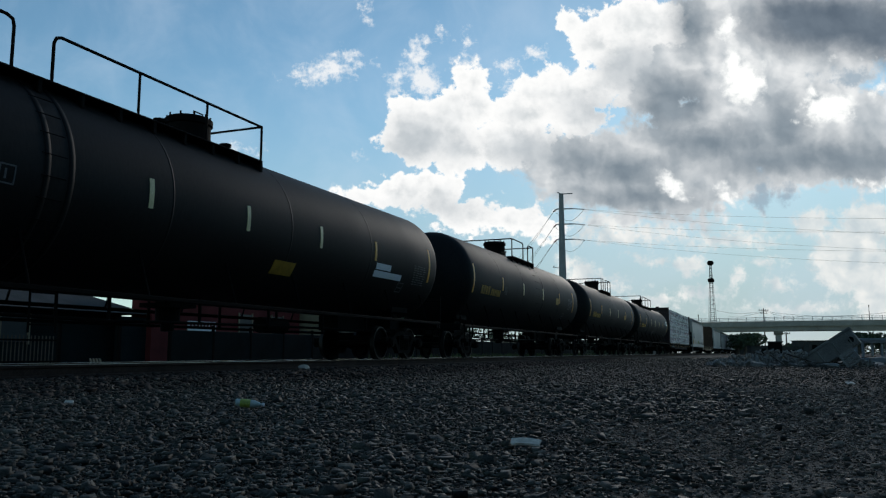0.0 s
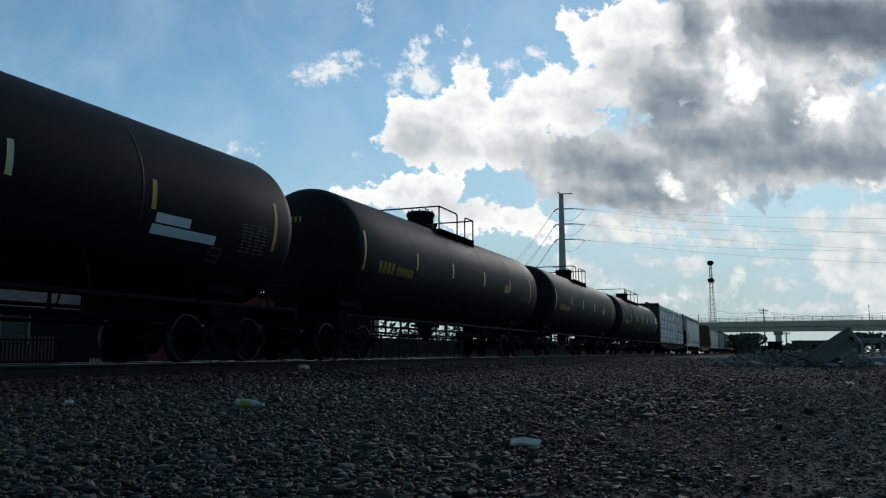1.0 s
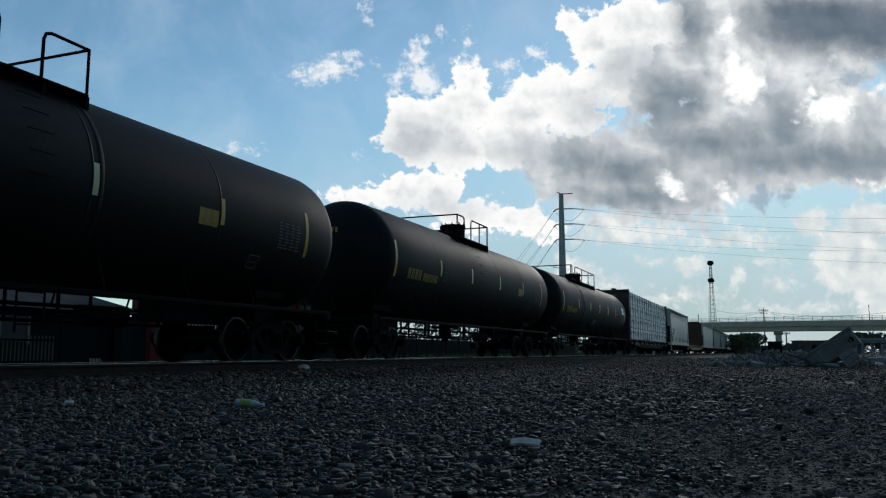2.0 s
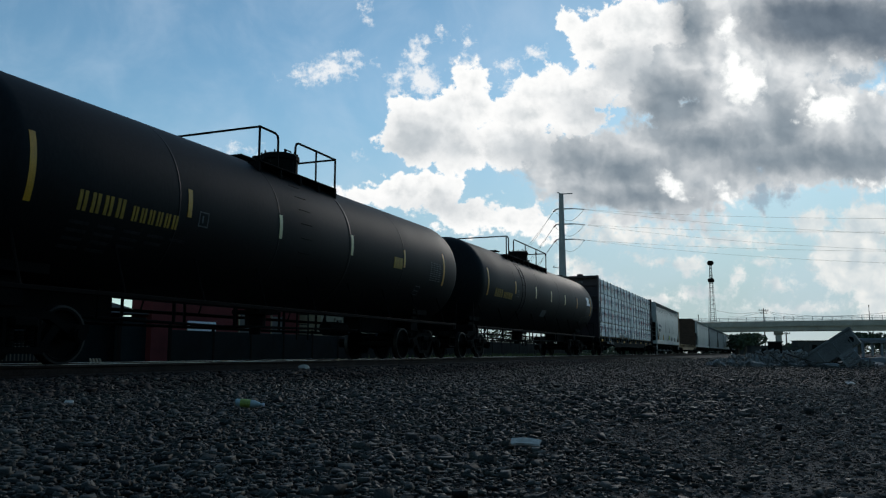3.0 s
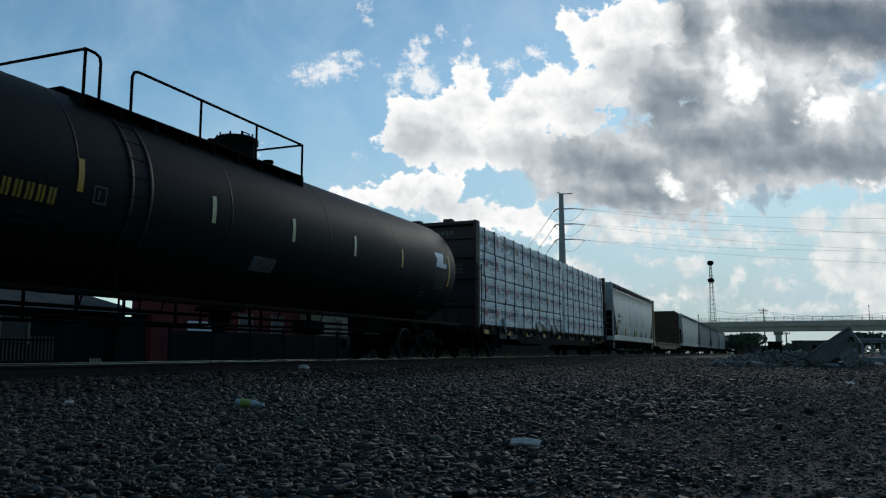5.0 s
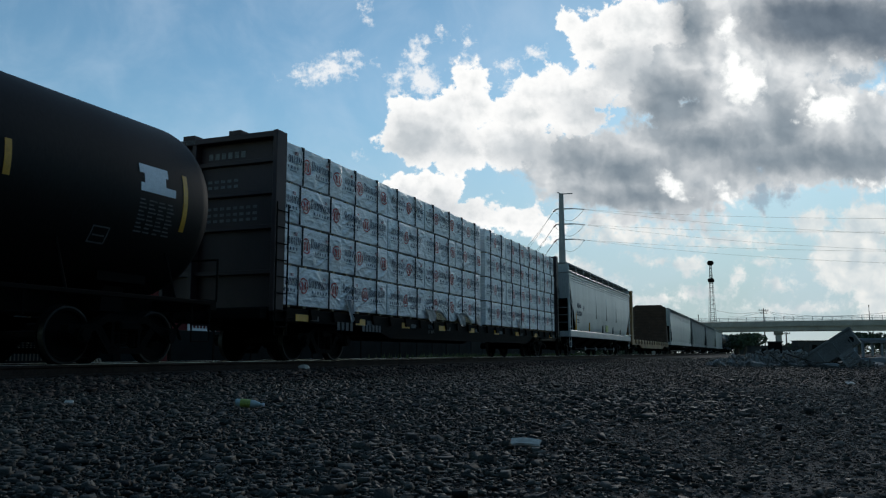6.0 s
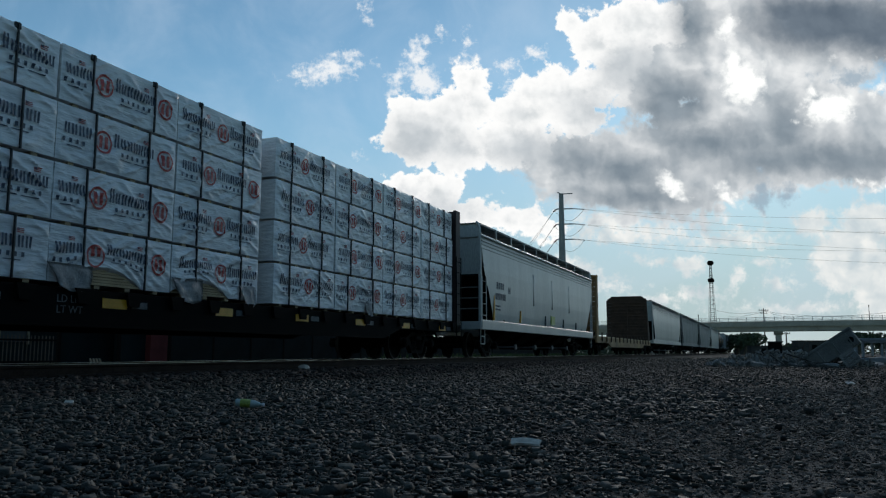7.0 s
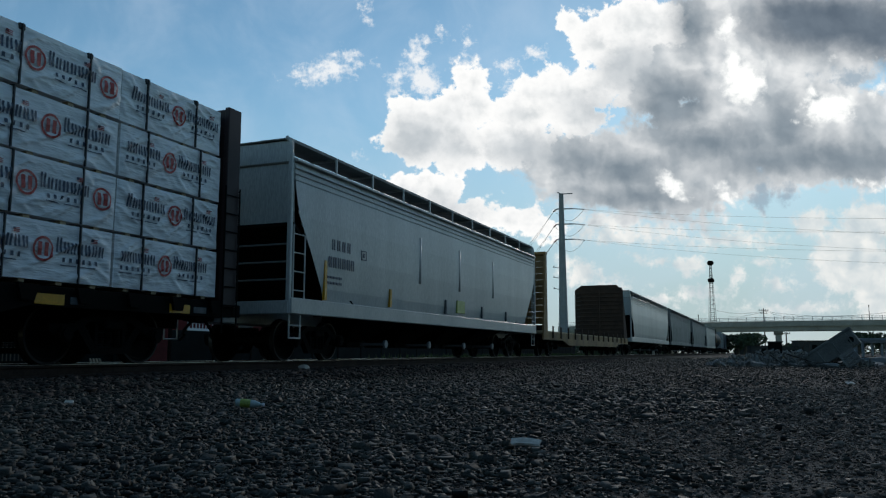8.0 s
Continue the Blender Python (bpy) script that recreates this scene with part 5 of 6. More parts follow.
def box_car(u, half, label, paint):
    car = thing("box_car", label, "box car", group="train cars")
    bm = B()
    box(bm, -1.5, 1.5, -half, half, 1.0, 4.3, 0.04)
    body = part("body", bm, paint, car)
    bm = B()
    for k in range(13):
        y = -half + 0.05 + (2 * half - 0.1) * k / 12
        box(bm, 1.5, 1.56, y - 0.04, y + 0.04, 1.05, 4.2)
    part("side_posts", bm, paint, body)
    bm = box(B(), 1.5, 1.58, -1.4, 1.4, 1.1, 4.1, 0.01)
    part("door", bm, STEEL, car)
    bm = prism(B(), [(-half, 4.28), (half, 4.28), (half, 4.36), (-half, 4.36)], -1.4, 1.4)
    part("roof", bm, GALV, car)
    for s in (-1, 1):
        coupler(car, s * (half + 0.6), s)
        truck(car, s * (half - 2.0))
    bm = box(B(), -0.2, 0.2, -half - 0.3, half + 0.3, 0.65, 1.0)
    part("centre_sill", bm, STEEL, car)
    moving(car, u)


# ---- beyond the track: bridge, masts, buildings, yard ----
def aimed(px, py, dist):
    """A place at a level distance along the line of sight at (px, py) of the sky map's scale."""
    d = FWD + RIGHT * ((px - 784) / 1414.6) + UP * ((441 - py) / 1414.6)
    return EYE + d * (dist / math.hypot(d.x, d.y))


def build_bridge():
    y0 = 245.0
    br = thing("road_bridge", "long grey concrete road overpass with a railing along its edge", "bridge", pose(0, y0, 0), kind="structure")
    L, R = -60.0, 140.0

    def zdeck(x):
        return 8.4 - 0.00016 * (x - 12) ** 2
    n = 40
    bm = B()
    sect = [(-0.2, 0.0), (-0.2, 1.55), (0.15, 1.55), (0.15, 0.95), (11, 0.95), (11, 0.0)]
    rows = []
    for i in range(n + 1):
        x = L + (R - L) * i / n
        rows.append([bm.verts.new((x, y, zdeck(x) + z - 0.95)) for y, z in sect])
    for a, b in zip(rows, rows[1:]):
        for j in range(len(sect)):
            k = (j + 1) % len(sect)
            bm.faces.new((a[j], a[k], b[k], b[j]))
    deck = part("deck", bm, CONCRETE, br, "pale weathered concrete deck and parapet")
    for y in (0.5, 3.4, 6.4, 9.4):
        bm = B()
        rows = []
        for i in range(n + 1):
            x = L + (R - L) * i / n
            z = zdeck(x)
            rows.append([bm.verts.new((x, y + q, z + w)) for q, w in ((0, -0.95), (0.9, -0.95), (0.9, -2.15), (0, -2.15))])
        for a, b in zip(rows, rows[1:]):
            for j in range(4):
                k = (j + 1) % 4
                bm.faces.new((a[j], a[k], b[k], b[j]))
        part("girder", bm, CONCRETE, br, "weathered concrete girder under the deck")
    for x in (-32.0, 3.2, 38.0, 72.0):
        bm = B()
        rod(bm, (x, 2.2, GROUND_Z), (x, 2.2, 5.6), 0.8, 20)
        rod(bm, (x, 8.6, GROUND_Z), (x, 8.6, 5.6), 0.8, 20)
        prism(bm, [(0.2, 6.25), (10.6, 6.25), (10.2, 5.6), (9.6, 5.2), (1.2, 5.2), (0.6, 5.6)], x - 1.2, x + 1.2)
        part("pier", bm, CONCRETE, br)
    bm = B()
    for k in range(3):
        for i in range(n):
            xa, xb = L + (R - L) * i / n, L + (R - L) * (i + 1) / n
            rod(bm, (xa, 0, zdeck(xa) + 0.8 + k * 0.42), (xb, 0, zdeck(xb) + 0.8 + k * 0.42), 0.055, 6)
    part("railing", bm, GALV, br, "thin metal railing")
    post = finish("railing_post", box(B(), -0.07, 0.07, -0.07, 0.07, 0, 1.25), GALV)
    for i in range(60):
        x = -32 + i * 2.45
        mesh_part("railing_post", post, br, (x, 0, zdeck(x) + 0.58))
    for x, h in ((-18.2, 2.6), (26.2, 4.4)):
        bm = B()
        rod(bm, (x, 0.3, zdeck(x) + 0.2), (x, 0.3, zdeck(x) + h), 0.1, 8, 0.07)
        rod(bm, (x, 0.3, zdeck(x) + h - 0.1), (x, 0.3, zdeck(x) + h + 0.25), 0.16, 8)
        part("light_post", bm, STEEL, br, "short dark lamp post")


def utility_pole(px, py_top, dist, arms, label):
    t = aimed(px, py_top, dist)
    po = thing("utility_pole", label, "pole", pose(t.x, t.y, GROUND_Z, 0, 0, math.degrees(YAW)))
    H = t.z - GROUND_Z
    part("shaft", rod(B(), (0, 0, 0), (0, 0, H), 0.20, 10, 0.13), BARK, po)
    for z, w in arms:
        bm = box(B(), -w, w, -0.07, 0.07, H - z - 0.08, H - z + 0.08)
        arm = part("crossarm", bm, BARK, po)
        for x in (-w + 0.15, -w * 0.4, w * 0.4, w - 0.15):
            part("insulator", rod(B(), (x, 0, H - z + 0.08), (x, 0, H - z + 0.35), 0.07, 8), INSUL, arm)
    return t


def transmission_pole():
    D = 150.0
    top = aimed(993, 343, D)
    H = top.z - GROUND_Z
    s = D / 1414.6 / 0.94
    po = thing("transmission_pole", "tall tapered grey steel power pole with insulator arms", "power pole", pose(top.x, top.y, GROUND_Z, 0, 0, math.degrees(YAW) - 8))
    bm = lathe(B(), [(0.95, 0), (0.78, H * 0.3), (0.62, H * 0.6), (0.42, H), (0.0, H + 0.05)], 12, "Z")
    part("shaft", bm, GALV, po, "faceted galvanised steel shaft")
    bm = B()
    pipe(bm, [(-0.7, 0, H + 0.25), (0, 0, H - 0.05), (2.1, 0, H - 0.02)], 0.09)
    part("top_arm", bm, GALV, po)
    tips = []
    for py in (370, 397, 424):
        z = aimed(993, py, D).z - GROUND_Z
        for sd in (1, -1):
            bm = B()
            L = 2.2 if sd > 0 else 0.9
            prism(bm, [(-0.10, z - 0.12), (0.10, z - 0.12), (0.06, z + 0.1), (-0.06, z + 0.1)], sd * 0.3, sd * L)
            arm = part("arm", bm, GALV, po)
            bm = B()
            a, e = Vector((sd * L, 0, z)), Vector((sd * (L + (2.0 if sd > 0 else 0.6)), -0.2, z - (0.25 if sd > 0 else 0.6)))
            for k in range(9):
                p = a.lerp(e, (k + 0.5) / 9)
                q = a.lerp(e, (k + 0.9) / 9)
                rod(bm, p, q, 0.13, 8)
            rod(bm, a, e, 0.04, 6)
            part("insulator_string", bm, INSUL, arm)
            tips.append((sd, z, e))
    bm = B()
    for k, z in enumerate((aimed(993, 472, D).z, aimed(993, 490, D).z, aimed(993, 510, D).z)):
        bm = rod(B(), (-0.4, 0, z), (-1.6, 0, z + 0.25), 0.06, 6)
        rod(bm, (-1.6, 0, z + 0.1), (-1.6, 0, z + 0.45), 0.1, 6)
        part("low_bracket", bm, GALV, po)
    M = po.matrix_basis
    # jumpers loop under the arms
    for sd, z, e in tips:
        if sd > 0:
            bm = B()
            pts = []
            for k in range(11):
                t = k / 10
                x = e.x * (1 - t) + (-1.4) * t
                pts.append((x, -0.3, z - 0.25 - 1.9 * math.sin(t * math.pi) ** 1.0 - 0.9 * t * (1 - t)))
            pipe(bm, pts, 0.03, 5)
            part("jumper_wire", bm, WIRE, po)
    for i, (sd, z, e) in enumerate(tips):
        a = M @ e
        if sd > 0:
            y0 = (372, 400, 427)[i // 2]
            for k, ye in enumerate(((380, 404), (404, 433), (438, 456))[i // 2]):
                ex = aimed(1850, y0 + (ye - y0) * 1.52, 135 - k * 4)
                line_wire(a, ex, 0.8 + k * 0.3, 0.017)
        else:
            for k in range(2):
                ex = aimed(780 - k * 40, 560 + (i // 2) * 30, 420)
                line_wire(a, ex, 9 + k * 2, 0.028)


def line_wire(a, b, sag, r):
    bm = B()
    pts = []
    for k in range(17):
        t = k / 16
        p = a.lerp(b, t)
        p.z -= 4 * sag * t * (1 - t)
        pts.append(p)
    pipe(bm, pts, r, 4)
    solo("power_line", bm, WIRE, "thin dark overhead power line", "wire", group="power lines")


def lattice_mast():
    D = 300.0
    top = aimed(1257, 466, D)
    H = top.z - GROUND_Z
    ma = thing("lattice_mast", "slender steel lattice mast with two round dark heads", "mast", pose(top.x, top.y, GROUND_Z, 0, 0, 30))

    def wid(z):
        return 0.30 + 1.45 * max(0, (H - z)) / H
    for k in range(4):
        a = k * math.pi / 2
        bm = rod(B(), (wid(0) * math.cos(a) * 1.2, wid(0) * math.sin(a) * 1.2, 0), (wid(H) * math.cos(a), wid(H) * math.sin(a), H), 0.07, 6)
        part("leg", bm, STEEL, ma)
    bm = B()
    n = 22
    for j in range(n):
        z0, z1 = H * j / n, H * (j + 1) / n
        for k in range(4):
            a, b = k * math.pi / 2, (k + 1) * math.pi / 2
            p = lambda z, t: (wid(z) * math.cos(t), wid(z) * math.sin(t), z)
            rod(bm, p(z0, a), p(z1, b), 0.028, 4)
            rod(bm, p(z1, a), p(z1, b), 0.034, 4)
    part("bracing", bm, STEEL, ma)
    for z in (H, H - 6.2):
        bm = B()
        bmesh.ops.create_uvsphere(bm, u_segments=14, v_segments=8, radius=1.2, matrix=Matrix.Translation((0, 0, z)) @ Matrix.Diagonal((1.0, 1.0, 0.75, 1)))
        rod(bm, (-1.05, 0, z - 0.2), (1.05, 0, z - 0.2), 0.25, 8)
        part("round_head", bm, STEEL, ma)


def build_yard_buildings():
    # red house, beige house and fence behind the track, seen under the cars
    X = -25.0
    red = thing("red_building", "low red painted building with a pale sign", "building", pose(X - 1.0, 34.5, GROUND_Z))
    part("wall", box(B(), -1.2, 0, -5.5, 7.0, 0, 3.6), BRICKRED, red)
    part("roof", prism(B(), [(-5.8, 3.6), (7.4, 3.6), (7.4, 3.75), (-5.8, 3.75)], -1.5, 0.4), ROOF, red)
    sg = part("sign", box(B(), 0.02, 0.10, -3.1, -1.0, 1.15, 2.0, 0.01), WHITE, red, "pale sign board with two lines of marks")
    bm = B()
    for r, z in enumerate((1.66, 1.28)):
        for i in range(8):
            box(bm, 0.102, 0.112, -3.0 + i * 0.25, -2.84 + i * 0.25, z, z + 0.24)
    part("sign_bars", bm, BRICKRED, sg)
    for y in (1.0, 4.0):
        w = part("window", box(B(), 0.01, 0.06, y, y + 1.1, 1.4, 2.5), GLASS, red)
        for c in (y - 0.08, y + 1.1):
            part("window_frame", box(B(), 0.03, 0.09, c, c + 0.08, 1.32, 2.58), BEIGE, w)
    bg = thing("beige_building", "beige stucco house with narrow barred windows", "building", pose(X, 46.2, GROUND_Z))
    part("wall", box(B(), -6, 0, -3.9, 4.0, 0, 3.4), BEIGE, bg)
    part("cornice", box(B(), -6.2, 0.25, -4.1, 4.2, 3.0, 3.2, 0.03), BEIGE, bg)
    part("roof", prism(B(), [(-4.3, 3.4), (4.4, 3.4), (4.0, 3.9), (-3.9, 3.9)], -6.3, 0.3), ROOF, bg)
    for y in (-2.2, 2.1):
        w = part("window", box(B(), 0.005, 0.03, y, y + 0.75, 0.9, 2.5), GLASS, bg)
        bm = B()
        for a, b, c, d in ((-0.1, 0.0, 0.8, 2.6), (0.75, 0.85, 0.8, 2.6), (-0.1, 0.85, 0.8, 0.9), (-0.1, 0.85, 2.5, 2.6), (0.34, 0.40, 0.9, 2.5), (0.0, 0.75, 1.68, 1.74)):
            box(bm, 0.02, 0.08, y + a, y + b, c, d)
        part("window_frame", bm, BEIGE, w)
    ho = thing("hipped_house", "dark low house with a sloping grey roof", "house", pose(X - 2, 20.0, GROUND_Z))
    part("wall", box(B(), -8, 0, -6, 8.2, 0, 2.25), GREENF, ho)
    bm = B()
    b4 = [bm.verts.new(p) for p in ((-8.8, -7, 2.2), (0.9, -7, 2.2), (0.9, 9.2, 2.2), (-8.8, 9.2, 2.2))]
    t2 = [bm.verts.new(p) for p in ((-4, -2.5, 4.2), (-4, 4.5, 4.2))]
    for f in ((b4[0], b4[1], t2[0]), (b4[1], b4[2], t2[1], t2[0]), (b4[2], b4[3], t2[1]), (b4[3], b4[0], t2[0], t2[1]), (b4[3], b4[2], b4[1], b4[0])):
        bm.faces.new(f)
    part("roof", bm, ROOF, ho)
    for y in (-3.0, 2.0):
        w = part("window", box(B(), 0.005, 0.03, y, y + 1.2, 0.9, 1.9), GLASS, ho)
        for c in (y - 0.1, y + 1.2):
            part("window_frame", box(B(), 0.02, 0.08, c, c + 0.1, 0.8, 2.0), BEIGE, w)
    gw = box(B(), -26.6, -26.3, 27.4, 30.0, GROUND_Z - 0.1, 1.75)
    solo("garden_wall", gw, GREENF, "low dark wall joining two buildings", "wall", kind="structure")
    # solid lower fence and a picket fence before it
    fe = thing("yard_fence", "dark green sheet fence along the far side of the track", "fence", pose(-19.6, 0, GROUND_Z), kind="structure")
    pan = finish("fence_panel", box(B(), -0.03, 0.03, 0.02, 2.38, 0.05, 1.28, 0.01), GREENF)
    po = finish("fence_post", box(B(), -0.05, 0.05, -0.05, 0.05, 0, 1.5, 0.01), STEEL)
    for k in range(34):
        y = 6 + k * 2.4
        if y > 22:
            mesh_part("fence_panel", pan, fe, (0, y, 0))
        mesh_part("fence_post", po, fe, (0, y, 0))
    pk = thing("picket_fence", "thin metal picket fence in shade", "fence", pose(-19.0, 0, GROUND_Z), kind="structure")
    pic = finish("picket", box(B(), -0.012, 0.012, -0.012, 0.012, 0.05, 0.95), BARK)
    for k in range(75):
        mesh_part("picket", pic, pk, (0, 8 + k * 0.125, 0))
    for z in (0.2, 0.8):
        part("fence_rail", box(B(), -0.02, 0.02, 7.9, 17.4, z, z + 0.05), STEEL, pk)
    # low pale grille by the rail
    gr = thing("track_marker", "small pale striped board by the track", "sign", pose(TRACK_X - 2.6, 12.6, GROUND_Z + 0.12, 0, 0, -30))
    for k in range(4):
        bm = prism(B(), [(k * 0.06, 0.0), (k * 0.06 + 0.03, 0.0), (k * 0.06 - 0.05, 0.24), (k * 0.06 - 0.08, 0.24)], 0, 0.03)
        part("board", bm, CARD, gr)
    part("rail", box(B(), -0.03, -0.005, -0.10, 0.28, -0.12, 0.03), STEEL, gr)


def leaf_cloud(bm_n, cx, cy, cz, rx, ry, rz, n, size, rng):
    for _ in range(n):
        while True:
            p = Vector((rng.uniform(-1, 1), rng.uniform(-1, 1), rng.uniform(-1, 1)))
            if 0.25 < p.length < 1:
                break
        q = Vector((cx + p.x * rx, cy + p.y * ry, cz + p.z * rz))
        d = Vector((rng.gauss(0, 1), rng.gauss(0, 1), rng.gauss(0, 1))).normalized()
        e = d.orthogonal().normalized()
        s = size * rng.uniform(0.6, 1.4)
        f = d.cross(e)
        bm_n.faces.new([bm_n.verts.new(q + v) for v in (e * s, f * s * 0.5, -e * s, -f * s * 0.5)])


def tree(x, y, height, width, seed, n=900, leaf=0.35):
    rng = random.Random(seed)
    tr = thing("tree", "dark leafy tree beyond the yard", "tree", pose(x, y, GROUND_Z), group="far trees")
    bm = rod(B(), (0, 0, 0), (0, 0, height * 0.5), width * 0.06, 8, width * 0.035)
    for k in range(6):
        a = rng.uniform(0, 6.28)
        rod(bm, (0, 0, height * rng.uniform(0.3, 0.5)), (math.cos(a) * width * 0.3, math.sin(a) * width * 0.3, height * rng.uniform(0.6, 0.85)), width * 0.03, 6, width * 0.01)
    part("trunk", bm, BARK, tr)
    bm = B()
    for k in range(7):
        a = rng.uniform(0, 6.28)
        rr = rng.uniform(0, 0.32) * width
        leaf_cloud(bm, math.cos(a) * rr, math.sin(a) * rr, height * rng.uniform(0.45, 0.82), width * rng.uniform(0.18, 0.3), width * rng.uniform(0.18, 0.3), height * rng.uniform(0.12, 0.2), n // 7, leaf, rng)
    part("crown", bm, LEAF, tr)


def build_far_yard():
    rng = random.Random(11)
    for k in range(26):
        x = -26 + k * 4.2 + rng.uniform(-1.5, 1.5)
        tree(x, 300 + rng.uniform(-25, 60), rng.uniform(2.8, 5.2), rng.uniform(4, 7), 100 + k, 420, 0.6)
    for k, (px, w) in enumerate(((1320, 8), (1306, 7), (1338, 9), (1545, 7), (1560, 9), (1520, 6))):
        p = aimed(px, 620, 190 + k * 6)
        tree(p.x, p.y, 5.0 if px < 1400 else 5.6, w, 40 + k, 800, 0.4)
    # sheds and stacks out in the yard
    for k, (px, dist, w, h, m) in enumerate(((1372, 105, 1.6, 1.7, STEEL), (1402, 115, 3.0, 1.1, ROOF), (1352, 170, 5, 1.7, ROOF), (1442, 150, 5.5, 2.4, ROOF), (1330, 210, 6, 2.0, ROOF))):
        p = aimed(px, 625, dist)
        sh = thing("yard_shed", "small grey flat-roofed yard shed", "shed", pose(p.x, p.y, GROUND_Z, 0, 0, 8 * k))
        part("wall", box(B(), -w / 2, w / 2, 0, 2.4, 0, h, 0.02), m, sh)
        part("roof", box(B(), -w / 2 - 0.15, w / 2 + 0.15, -0.2, 2.6, h, h + 0.12), ROOF, sh)
        part("door", box(B(), -0.4, 0.4, -0.04, 0.0, 0, h * 0.75), STEEL, sh)
    for k, (px, dist) in enumerate(((1378, 62), (1345, 70), (1362, 58), (1405, 50))):
        p = aimed(px, 632, dist)
        for j in range(2):
            pl = thing("pallet", "grey weathered wooden pallet lying in the yard", "pallet", pose(p.x, p.y, GROUND_Z + j * 0.15, 0, 0, 20 * k + 9 * j), group="pallets")
            for i in range(6):
                part("slat", box(B(), -0.6, 0.6, -0.5 + i * 0.18, -0.38 + i * 0.18, 0.10, 0.125), CARD if k % 2 else TIMBER, pl)
            for i in (-0.5, 0, 0.5):
                part("runner", box(B(), i - 0.04, i + 0.04, -0.5, 0.52, 0.0, 0.10), TIMBER, pl)
    tree(-36.0, 29.5, 7.9, 7.0, 77, 2600, 0.22)
    utility_pole(1351, 546, 265, ((0.6, 1.5), (1.5, 1.1)), "wooden utility pole with crossarms behind the bridge")
    utility_pole(1391, 588, 210, ((0.4, 1.0),), "distant wooden utility pole")
    for a, b, sag in (((1262, 548), (1351, 551), 1.0), ((1351, 551), (1700, 530), 3.0), ((1351, 549), (1420, 560), 1.0), ((1290, 560), (1351, 552), 0.5)):
        line_wire(aimed(*a, 300), aimed(*b, 265), sag, 0.05)


